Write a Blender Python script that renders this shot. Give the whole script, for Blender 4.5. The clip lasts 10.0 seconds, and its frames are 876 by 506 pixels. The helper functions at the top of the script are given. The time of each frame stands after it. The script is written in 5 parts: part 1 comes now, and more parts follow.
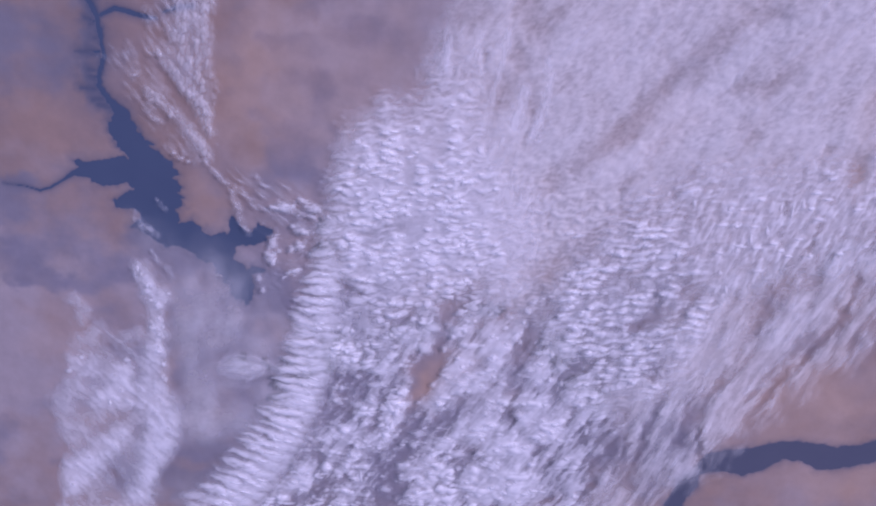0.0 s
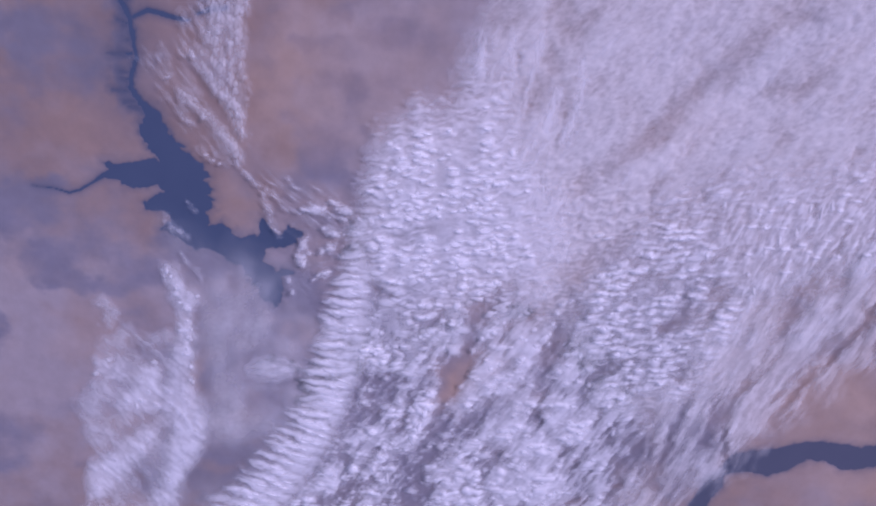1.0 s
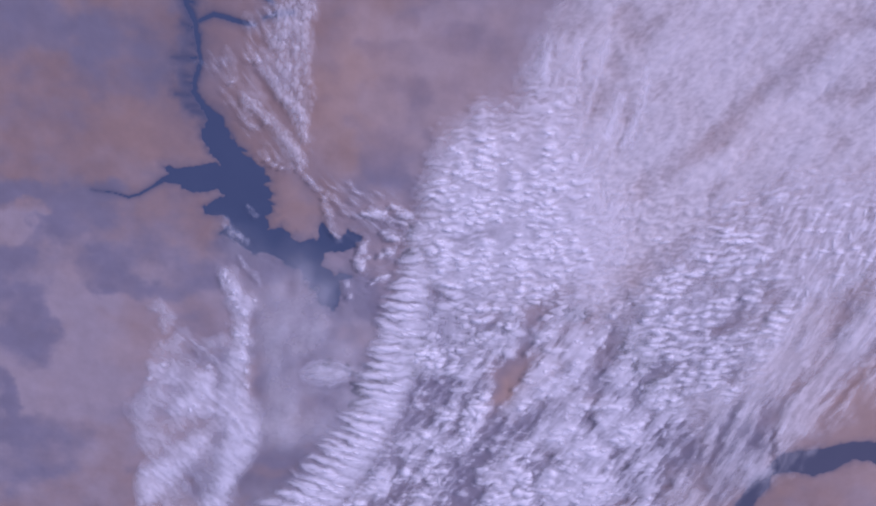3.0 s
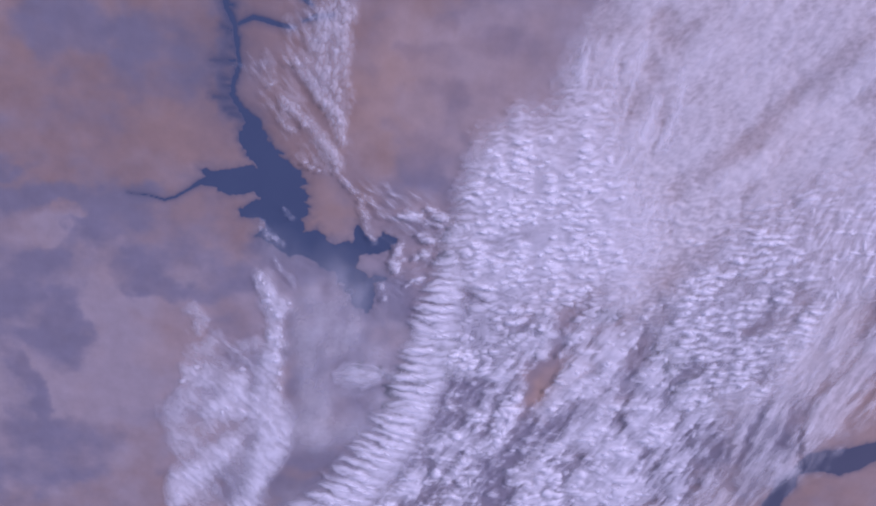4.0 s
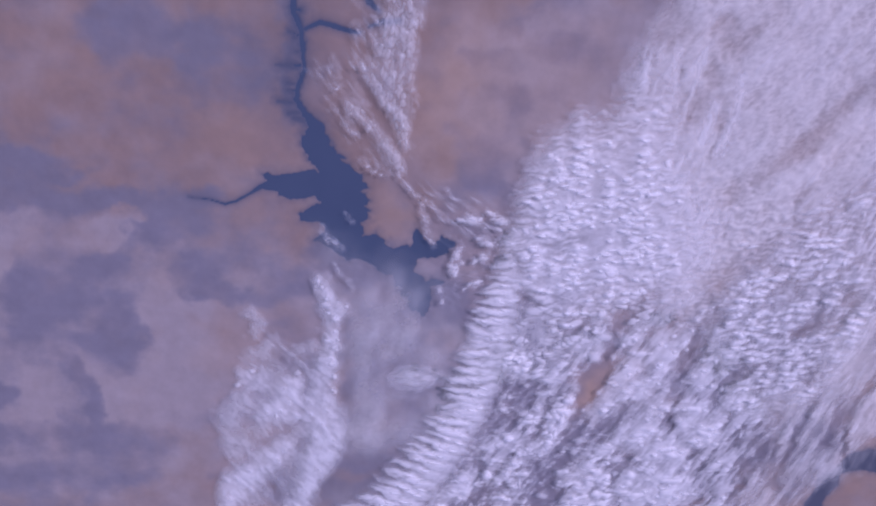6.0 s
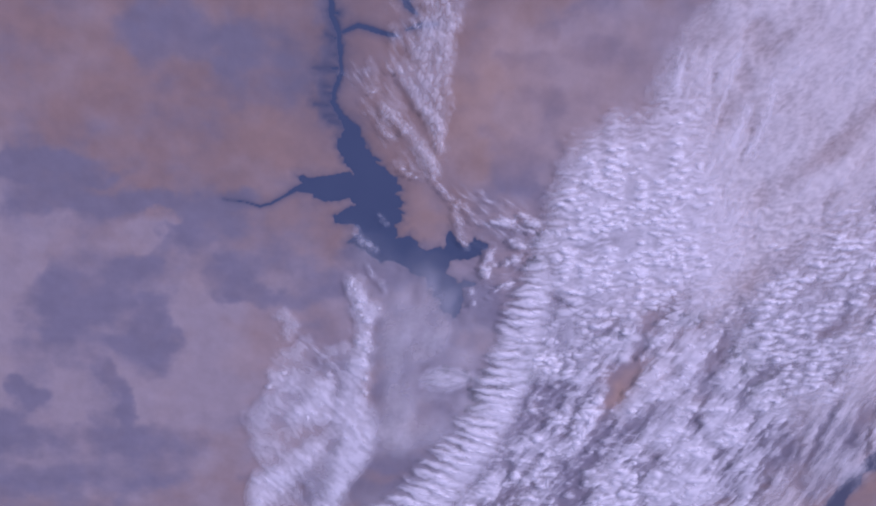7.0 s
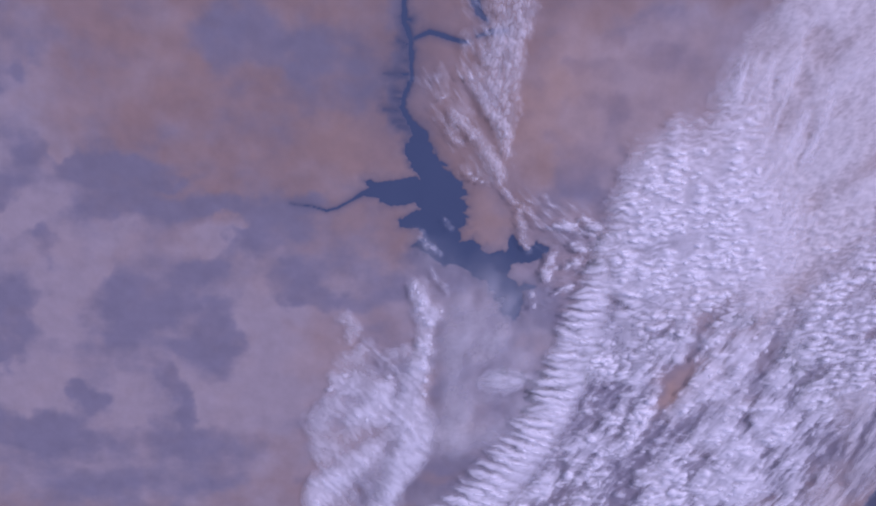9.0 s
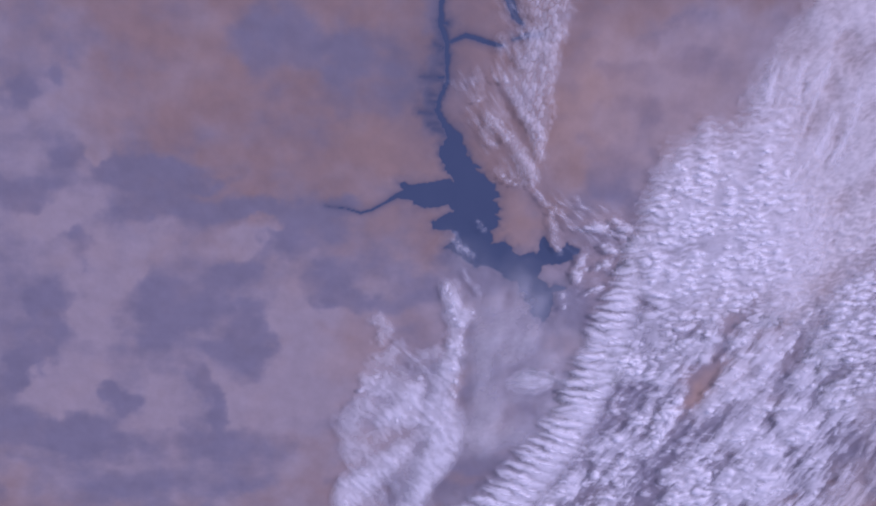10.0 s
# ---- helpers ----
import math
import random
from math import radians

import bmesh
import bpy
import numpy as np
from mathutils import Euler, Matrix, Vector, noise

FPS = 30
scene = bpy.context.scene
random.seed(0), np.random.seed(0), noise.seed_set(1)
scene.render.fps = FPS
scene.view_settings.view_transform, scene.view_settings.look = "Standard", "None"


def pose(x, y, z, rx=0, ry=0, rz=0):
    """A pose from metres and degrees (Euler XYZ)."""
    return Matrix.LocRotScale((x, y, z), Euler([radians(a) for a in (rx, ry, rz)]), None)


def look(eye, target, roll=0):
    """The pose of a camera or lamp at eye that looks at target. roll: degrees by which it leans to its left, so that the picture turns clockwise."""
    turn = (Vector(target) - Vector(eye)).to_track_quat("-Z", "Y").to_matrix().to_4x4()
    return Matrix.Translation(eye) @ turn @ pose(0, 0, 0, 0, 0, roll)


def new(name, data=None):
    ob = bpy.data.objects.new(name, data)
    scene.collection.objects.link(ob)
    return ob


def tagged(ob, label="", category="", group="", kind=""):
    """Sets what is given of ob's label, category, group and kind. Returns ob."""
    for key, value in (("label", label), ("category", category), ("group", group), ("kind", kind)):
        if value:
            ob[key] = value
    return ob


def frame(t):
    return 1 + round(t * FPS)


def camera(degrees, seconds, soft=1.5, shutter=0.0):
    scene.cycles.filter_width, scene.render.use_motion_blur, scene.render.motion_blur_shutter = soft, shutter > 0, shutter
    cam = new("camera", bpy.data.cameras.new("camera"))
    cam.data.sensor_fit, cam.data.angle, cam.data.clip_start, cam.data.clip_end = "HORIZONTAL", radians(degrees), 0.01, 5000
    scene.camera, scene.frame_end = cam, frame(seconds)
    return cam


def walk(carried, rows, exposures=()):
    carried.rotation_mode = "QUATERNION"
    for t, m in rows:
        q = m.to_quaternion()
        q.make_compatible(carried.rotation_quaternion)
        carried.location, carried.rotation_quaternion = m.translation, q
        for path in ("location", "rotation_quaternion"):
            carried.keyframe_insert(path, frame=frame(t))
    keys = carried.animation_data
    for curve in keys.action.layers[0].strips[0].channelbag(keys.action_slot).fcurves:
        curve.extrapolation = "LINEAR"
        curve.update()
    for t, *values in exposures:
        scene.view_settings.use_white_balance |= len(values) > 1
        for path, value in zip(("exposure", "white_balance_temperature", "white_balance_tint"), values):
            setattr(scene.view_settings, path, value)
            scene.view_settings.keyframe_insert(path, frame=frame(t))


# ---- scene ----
# The view from a high orbit, built at one metre to the kilometre: desert land with a
# reservoir and a river below broken cloud.
SUN_HIGH, SUN_ROUND = 46.0, -130.0     # degrees: height, and compass side from which the light comes
CLOUD_BASE = 3.2

cam = camera(50.0, 10.0, soft=2.0)
ROWS = [
    (0, 0.64, -0.04, 400, -22.287, 0.401, -0.007),
    (0.5, -11.14, 0.66, 400, -22.298, -0.017, 0.121),
    (1, -18.5, 1.09, 400, -22.305, -0.279, 0.202),
    (1.5, -27.6, 1.63, 400, -22.314, -0.602, 0.301),
    (2, -37.96, 2.24, 400, -22.326, -0.97, 0.414),
    (2.5, -46.14, 2.72, 400, -22.335, -1.261, 0.504),
    (4, -78.11, 4.61, 400, -22.377, -2.397, 0.854),
    (4.5, -87.6, 5.17, 400, -22.39, -2.734, 0.958),
    (5, -96.54, 5.7, 400, -22.404, -3.051, 1.056),
    (5.5, -105.66, 6.24, 400, -22.418, -3.376, 1.156),
    (7, -136.34, 8.05, 400, -22.47, -4.465, 1.494),
    (7.5, -148.11, 8.74, 400, -22.492, -4.883, 1.624),
    (8, -158.66, 9.37, 400, -22.512, -5.257, 1.741),
    (8.5, -167.76, 9.9, 400, -22.53, -5.58, 1.842),
    (9, -177.06, 10.45, 400, -22.55, -5.91, 1.946),
    (9.5, -187.64, 11.08, 400, -22.572, -6.286, 2.063),
    (10, -198.13, 11.69, 400, -22.595, -6.658, 2.18),
]
walk(cam, [(t, pose(x, y, z, rx, ry, rz)) for t, x, y, z, rx, ry, rz in ROWS],
     exposures=[(0.0, -0.19, 5420, 47), (10.0, -0.19, 5420, 47)])

# ---- light ----
world = bpy.data.worlds.new("sky")
scene.world = world
world.use_nodes = True
sky = world.node_tree.nodes.new("ShaderNodeTexSky")
sky.sky_type, sky.sun_disc = "NISHITA", False
sky.sun_elevation, sky.sun_rotation = radians(SUN_HIGH), radians(180 + SUN_ROUND)
background = world.node_tree.nodes["Background"]
background.inputs["Strength"].default_value = 0.11
world.node_tree.links.new(sky.outputs["Color"], background.inputs["Color"])
sun = new("sun", bpy.data.lights.new("sun", "SUN"))
sun.data.energy, sun.data.angle, sun.data.color = 3.2, radians(0.53), (1.0, 0.96, 0.9)
SUN_FROM = Vector((-math.sin(radians(SUN_ROUND)) * math.cos(radians(SUN_HIGH)),
                   -math.cos(radians(SUN_ROUND)) * math.cos(radians(SUN_HIGH)), math.sin(radians(SUN_HIGH))))
sun.matrix_world = look(SUN_FROM * 900, (0, 0, 0))


# ---- fields in the plan ----
def gradient_noise(x, y, seed=0):
    """Smooth noise of about -1 to 1 with cells of one unit."""
    xi, yi = np.floor(x).astype(np.int64), np.floor(y).astype(np.int64)
    fx, fy = x - xi, y - yi
    sx, sy = fx * fx * fx * (fx * (fx * 6 - 15) + 10), fy * fy * fy * (fy * (fy * 6 - 15) + 10)

    def corner(dx, dy):
        h = ((xi + dx) * 374761393 + (yi + dy) * 668265263 + seed * 974634777) & 0xFFFFFFFF
        h = ((h ^ (h >> 13)) * 1274126177) & 0xFFFFFFFF
        a = ((h ^ (h >> 16)) & 0xFFFF) * (2 * math.pi / 65536)
        return np.cos(a) * (fx - dx) + np.sin(a) * (fy - dy)

    low = corner(0, 0) * (1 - sx) + corner(1, 0) * sx
    high = corner(0, 1) * (1 - sx) + corner(1, 1) * sx
    return 1.5 * (low * (1 - sy) + high * sy)


def layers(x, y, seed=0, octaves=4, fall=0.5):
    """Several octaves of noise, about -1 to 1."""
    total, size = 0.0, 1.0
    for k in range(octaves):
        total = total + size * gradient_noise(x * 2.03 ** k + 17.3 * k, y * 2.03 ** k - 9.1 * k, seed + k)
        size *= fall
    return total


def ramp(v, low, high):
    s = np.clip((v - low) / (high - low), 0, 1)
    return s * s * (3 - 2 * s)


def inside_by(x, y, outline):
    """How far inside a closed outline each place lies (outside: minus)."""
    pts = np.array(outline, dtype=float)
    far = np.full(x.shape, 1e9)
    crossed = np.zeros(x.shape, dtype=bool)
    for (ax, ay), (bx, by) in zip(pts, np.roll(pts, -1, axis=0)):
        ex, ey = bx - ax, by - ay
        s = np.clip(((x - ax) * ex + (y - ay) * ey) / (ex * ex + ey * ey + 1e-9), 0, 1)
        far = np.minimum(far, (x - ax - s * ex) ** 2 + (y - ay - s * ey) ** 2)
        if ay != by:
            crossed ^= ((ay > y) != (by > y)) & (x < (by - ay and (y - ay) / (by - ay)) * ex + ax)
    return np.where(crossed, 1, -1) * np.sqrt(far)


def along(x, y, spine):
    """How far inside a tapering band each place lies (outside: minus). Spine: x, y, half width."""
    best = np.full(x.shape, -1e9)
    for (ax, ay, ar), (bx, by, br) in zip(spine, spine[1:]):
        ex, ey = bx - ax, by - ay
        s = np.clip(((x - ax) * ex + (y - ay) * ey) / (ex * ex + ey * ey + 1e-9), 0, 1)
        best = np.maximum(best, ar + s * (br - ar) - np.hypot(x - ax - s * ex, y - ay - s * ey))
    return best


def patches(x, y, spots):
    """Soft oval patches added up: x, y, half length, half width, turn in degrees, strength."""
    total = np.zeros(x.shape)
    for cx, cy, rx, ry, turn, strength in spots:
        c, s = math.cos(radians(turn)), math.sin(radians(turn))
        u, v = ((x - cx) * c + (y - cy) * s) / rx, ((y - cy) * c - (x - cx) * s) / ry
        total = total + strength * np.exp(-(u * u + v * v) ** 1.5 * 0.9)
    return total


# ---- materials ----
def material(name):
    m = bpy.data.materials.new(name)
    m.use_nodes = True
    nodes, links = m.node_tree.nodes, m.node_tree.links
    return m, nodes, links, nodes["Principled BSDF"]


def noise_node(nodes, links, size, detail=4.0, rough=0.55):
    place = nodes.new("ShaderNodeNewGeometry")
    n = nodes.new("ShaderNodeTexNoise")
    n.inputs["Scale"].default_value, n.inputs["Detail"].default_value = 1.0 / size, detail
    n.inputs["Roughness"].default_value = rough
    links.new(place.outputs["Position"], n.inputs["Vector"])
    return n.outputs["Fac"]


def mix_node(nodes, links, fac, a, b, how="MIX"):
    m = nodes.new("ShaderNodeMix")
    m.data_type, m.blend_type = "RGBA", how
    for socket, value in ((m.inputs["Factor"], fac), (m.inputs["A"], a), (m.inputs["B"], b)):
        if isinstance(value, bpy.types.NodeSocket):
            links.new(value, socket)
        else:
            socket.default_value = value
    return m.outputs["Result"]


def math_node(nodes, links, how, a, b, clamp=False):
    m = nodes.new("ShaderNodeMath")
    m.operation, m.use_clamp = how, clamp
    for socket, value in zip(m.inputs, (a, b)):
        if isinstance(value, bpy.types.NodeSocket):
            links.new(value, socket)
        else:
            socket.default_value = value
    return m.outputs["Value"]


def attribute_node(nodes, name):
    a = nodes.new("ShaderNodeAttribute")
    a.attribute_name = name
    return a.outputs["Fac"]


def land_material():
    m, nodes, links, surface = material("dry_land")
    wide = noise_node(nodes, links, 30.0, 5.0)
    fine = noise_node(nodes, links, 5.0, 6.0, 0.6)
    rock = mix_node(nodes, links, wide, (0.213, 0.149, 0.130, 1), (0.264, 0.185, 0.158, 1))
    scrub = mix_node(nodes, links, wide, (0.138, 0.126, 0.148, 1), (0.196, 0.177, 0.203, 1))
    sand = mix_node(nodes, links, fine, (0.34, 0.222, 0.160, 1), (0.39, 0.262, 0.190, 1))
    worn = math_node(nodes, links, "MULTIPLY_ADD", fine, 0.16, False)
    nodes[worn.node.name].inputs[2].default_value = -0.08
    share = math_node(nodes, links, "ADD", attribute_node(nodes, "scrub"), worn, True)
    plain = mix_node(nodes, links, fine, (0.262, 0.220, 0.222, 1), (0.312, 0.262, 0.262, 1))
    rock = mix_node(nodes, links, attribute_node(nodes, "pale"), rock, plain)
    # scrub turns lighter and bluer here: distance haze put into its colour
    scrub = mix_node(nodes, links, math_node(nodes, links, "MULTIPLY", attribute_node(nodes, "pale"), 0.42), scrub, (0.192, 0.178, 0.216, 1))
    tone = mix_node(nodes, links, share, rock, scrub)
    tone = mix_node(nodes, links, attribute_node(nodes, "sand"), tone, sand)
    mottle = noise_node(nodes, links, 9.0, 5.0, 0.55)
    mottle = math_node(nodes, links, "ADD", math_node(nodes, links, "MULTIPLY", mottle, 0.3), 0.86)
    tone = mix_node(nodes, links, 1.0, tone, mottle, "MULTIPLY")
    tone = mix_node(nodes, links, attribute_node(nodes, "marsh_and_haze"), tone, (0.085, 0.09, 0.125, 1))     # marsh, and shoreline haze painted as a blue-grey tone
    links.new(tone, surface.inputs["Base Color"])
    surface.inputs["Roughness"].default_value = 0.95
    surface.inputs["Specular IOR Level"].default_value = 0.1
    bump = nodes.new("ShaderNodeBump")
    bump.inputs["Strength"].default_value, bump.inputs["Distance"].default_value = 0.12, 0.3
    links.new(noise_node(nodes, links, 2.0, 6.0, 0.65), bump.inputs["Height"])
    links.new(bump.outputs["Normal"], surface.inputs["Normal"])
    return m


def water_material(name, deep, shoal):
    m, nodes, links, surface = material(name)
    tone = mix_node(nodes, links, noise_node(nodes, links, 18.0, 3.0), (*deep, 1), (*shoal, 1))
    links.new(tone, surface.inputs["Base Color"])
    surface.inputs["Roughness"].default_value = 0.1
    surface.inputs["IOR"].default_value = 1.33
    bump = nodes.new("ShaderNodeBump")
    bump.inputs["Strength"].default_value, bump.inputs["Distance"].default_value = 0.1, 0.05
    links.new(noise_node(nodes, links, 0.6, 3.0), bump.inputs["Height"])
    links.new(bump.outputs["Normal"], surface.inputs["Normal"])
    return m


def cloud_material(name, thick, tone, rough):
    """White droplets: the more of them above a place, the less shows through."""
    m, nodes, links, surface = material(name)
    nodes.remove(surface)
    grain = noise_node(nodes, links, 2.2, 3.0, 0.5)
    body = math_node(nodes, links, "MULTIPLY", attribute_node(nodes, "cloud_depth"), thick)
    uneven = math_node(nodes, links, "ADD", math_node(nodes, links, "MULTIPLY", grain, rough), 1.0 - 0.5 * rough)
    body = math_node(nodes, links, "MULTIPLY", body, uneven)
    clear = math_node(nodes, links, "POWER", 2.718, math_node(nodes, links, "MULTIPLY", body, -1.0), True)
    top = nodes.new("ShaderNodeBsdfDiffuse")
    under = nodes.new("ShaderNodeBsdfTranslucent")
    top.inputs["Color"].default_value = under.inputs["Color"].default_value = (*tone, 1)
    both, seen, gap = nodes.new("ShaderNodeMixShader"), nodes.new("ShaderNodeMixShader"), nodes.new("ShaderNodeBsdfTransparent")
    both.inputs["Fac"].default_value = 0.42
    links.new(top.outputs["BSDF"], both.inputs[1])
    links.new(under.outputs["BSDF"], both.inputs[2])
    links.new(clear, seen.inputs["Fac"])
    links.new(both.outputs["Shader"], seen.inputs[1])
    links.new(gap.outputs["BSDF"], seen.inputs[2])
    links.new(seen.outputs["Shader"], nodes["Material Output"].inputs["Surface"])
    return m


LAND = land_material()
WATER = water_material("lake_water", (0.052, 0.070, 0.115), (0.065, 0.085, 0.131))
SILTY = water_material("river_water", (0.072, 0.077, 0.106), (0.086, 0.090, 0.120))
CLOUD = cloud_material("cloud_droplets", 2.4, (0.928, 0.904, 0.912), 0.5)
VEIL = cloud_material("cloud_ice", 1.58, (0.925, 0.888, 0.872), 0.7)


# ---- mesh from a field ----
def sheet(name, x, y, z, keep=None, values=None, mat=None):
    """A grid of places as one smooth mesh; keep picks the corners that are wanted."""
    rows, cols = x.shape
    number = np.arange(rows * cols).reshape(rows, cols)
    quads = np.stack([number[:-1, :-1], number[:-1, 1:], number[1:, 1:], number[1:, :-1]], axis=-1).reshape(-1, 4)
    if keep is not None:
        quads = quads[keep.ravel()[quads].any(axis=1)]
    used = np.zeros(rows * cols, dtype=bool)
    used[quads.ravel()] = True
    order = np.cumsum(used) - 1
    spots = np.stack([x.ravel(), y.ravel(), z.ravel()], axis=1)[used].astype(np.float32)
    quads = order[quads].astype(np.int32)
    me = bpy.data.meshes.new(name)
    me.vertices.add(len(spots))
    me.vertices.foreach_set("co", spots.ravel())
    me.loops.add(quads.size)
    me.loops.foreach_set("vertex_index", quads.ravel())
    me.polygons.add(len(quads))
    me.polygons.foreach_set("loop_start", np.arange(0, quads.size, 4, dtype=np.int32))
    me.update(calc_edges=True)
    me.shade_smooth()
    for key, v in (values or {}).items():
        me.attributes.new(key, "FLOAT", "POINT").data.foreach_set("value", v.ravel()[used].astype(np.float32))
    if mat:
        me.materials.append(mat)
    return new(name, me)


# ---- the land ----
LAKE = [
    (-146.8, -102.9), (-144.8, -110.1), (-142.5, -115.3), (-139.3, -119.6), (-142.4, -118.5), (-149.9, -119.6), (-156.2, -120.6), (-164.6, -119.6), (-162, -123.2), (-158.6, -126.4), (-156, -130.2), (-152.1, -131.8), (-149, -131.6), (-141.9, -130.5), (-137.9, -133.5),
]
LAKE += [
    (-142.5, -135.6), (-146, -137), (-148.3, -138.8), (-148.5, -141.5), (-144.1, -142.8), (-140.3, -142.8), (-137.4, -145), (-136.2, -147.7), (-140.1, -149.3), (-142.6, -150.7), (-139.2, -152.6), (-136, -154.5), (-131.6, -158.4), (-126.1, -160.9), (-120.7, -161.5), (-116.9, -163.2), (-113.1, -164.6), (-107.5, -167.7), (-104.2, -174.5), (-100.9, -180), (-97.2, -187), (-94.1, -189.9), (-90.9, -188.8), (-88.6, -184.7), (-88.8, -177.8), (-90.2, -172.9), (-94.6, -169.2), (-96.9, -165.2), (-94.1, -161), (-87.6, -159.9), (-82.2, -158.8), (-79.2, -154.7), (-82, -151.4), (-83.6, -148.9),
]
LAKE += [
    (-86.9, -154.7), (-90.2, -154.7), (-92.8, -150), (-95.8, -146.4), (-97.1, -150.8), (-98.1, -154.6), (-103, -154.1), (-105.3, -156.5), (-108.3, -154.6), (-111.1, -152.9), (-113.1, -148.3), (-116.6, -149.1), (-120.7, -149.9), (-120.3, -142.9), (-117.2, -141.3), (-117.6, -137.3), (-119.8, -135.4), (-117, -132.7), (-118.9, -129.6), (-121.9, -128), (-117.6, -126.4), (-119.8, -122.8), (-121.7, -119.7),
    (-131.4, -110.1), (-135, -102.9), (-137.8, -97.3), (-141.8, -97.3),
]
LAKE_ARMS = [
    [(-140.7, 48.1, 0.23), (-144.6, 14.3, 0.48), (-143.7, -12.9, 0.62), (-147.6, -32.8, 0.73), (-148.1, -49.3, 1.03), (-145.4, -56, 1.17), (-144.5, -62.9, 0.91), (-144.3, -69.9, 0.85), (-144.3, -74.6, 0.79), (-146.5, -80.5, 0.79), (-148.1, -86.5, 0.93), (-144.4, -92.5, 1.2), (-139.8, -99.2, 3.13), (-139.2, -104.9, 3.56)],
    [(-124.8, 4.7, 0.33), (-125.6, -19, 1.13), (-121.1, -34.5, 1.4), (-118.2, -41.3, 1.88), (-116.2, -45.9, 1.42), (-112.8, -49.3, 0.6)],
]
LAKE_ARMS += [
    [(-95.6, -147.2, 0.79), (-94, -151.3, 1.85), (-90.2, -156.3, 2.13), (-83.5, -155.8, 2.13), (-79.5, -153.6, 1.6)], [(-113.1, -165.7, 0.81), (-109, -167.7, 1.35), (-103.6, -167.1, 1.89)], [(-88.6, -171.2, 0.54), (-83.4, -172.9, 0.82), (-90.2, -174, 1.36)],
]
TAIL = [(-196.9, -130.6, 0.13), (-192.5, -131.4, 0.23), (-187.5, -131.9, 0.31), (-181.2, -134.1, 0.47), (-176.2, -132.8, 0.47), (-169.9, -129.1, 0.57), (-164.9, -125.9, 1.04), (-157.9, -124.8, 3.37)]
INLETS = [
    [(-148.1, -60.4, 0.05), (-145.2, -60.6, 0.18)], [(-156.1, -72, 0.05), (-145.5, -72.5, 0.18)], [(-149.2, -72.9, 0.05), (-145.1, -73.9, 0.13)], [(-151.4, -79.8, 0.05), (-147, -80, 0.17)], [(-151.3, -82.8, 0.05), (-148.6, -84.1, 0.14)], [(-156, -87.4, 0.05), (-148.3, -88.4, 0.18)], [(-151.5, -92.8, 0.05), (-146.3, -92.3, 0.17)], [(-148.4, -95.2, 0.05), (-142.4, -96.7, 0.18)], [(-147, -66.4, 0.05), (-145.1, -66.2, 0.13)], [(-143.2, -56.9, 0.7), (-137.1, -54, 0.85), (-131.5, -55.5, 1.05), (-125.6, -57.3, 0.95), (-120.6, -58.2, 0.5)], [(-116.5, -55.5, 0.52), (-110.6, -53.6, 1.04), (-104.1, -53.1, 0.69)],
]
INLETS += [
    [(-152.1, -71.9, 0.07), (-145.6, -71.8, 0.29)], [(-151.2, -82.8, 0.07), (-147.1, -82.8, 0.3)], [(-149.6, -94.8, 0.07), (-144.6, -95, 0.2), (-140.4, -95.2, 0.45)], [(-149.6, -48, 0.09), (-145.3, -49.3, 0.56)],
    [(-123.6, -126, 0.79), (-117.6, -126.5, 0.26)], [(-124.3, -122, 1.05), (-120.3, -120.4, 0.26)], [(-150.2, -57.8, 0.07), (-146.3, -59.6, 0.33)],
    [(-121.2, -131.4, 1.06), (-116.7, -132.5, 0.27)], [(-119.6, -136.3, 1.07), (-116.6, -137.4, 0.27)], [(-130.5, -111.7, 1.03), (-127.4, -112.7, 0.26)], 
]
ARM_FRINGE = [(-153, -33, 3.66), (-151.8, -53.6, 3.77), (-151.4, -65.4, 3.83), (-151.9, -77.5, 3.41), (-150.6, -87.3, 2.97), (-144.6, -96, 1.5)]
MARSH = [(-145.9, -49.3, 4.13), (-148.4, -58.3, 3.7), (-149.4, -67.6, 4.2), (-150.9, -77, 4.71), (-152.6, -84.1, 4.74), (-151.3, -90.1, 4.29), (-146, -96.2, 3.36)]
RIVER = [
    (105, -324.3), (114.3, -304.7), (118.1, -296), (119, -287.7), (126.4, -282.3), (131.4, -276.2), (132.5, -273.2), (142.6, -270.8), (153.7, -269.8), (169.9, -265.4), (181.1, -265.7), (195.5, -268.6), (206.4, -267.5), (217.1, -264.5), (251.6, -256.9), (293.4, -258.3), (357.5, -242), (467.2, -244.7),
    (472.1, -257.5), (361.8, -256.4), (296.1, -269.8), (254.4, -270.3), (219.2, -276.5), (205.8, -280.5), (189.2, -282.6), (185.9, -279.3), (181.3, -276.6), (171.3, -276), (163.6, -281.4), (152.9, -285.9), (142.6, -283.2), (135.7, -283.9), (130.7, -285.6), (130.4, -293.2), (124.8, -300.5), (121.1, -324.2),
]
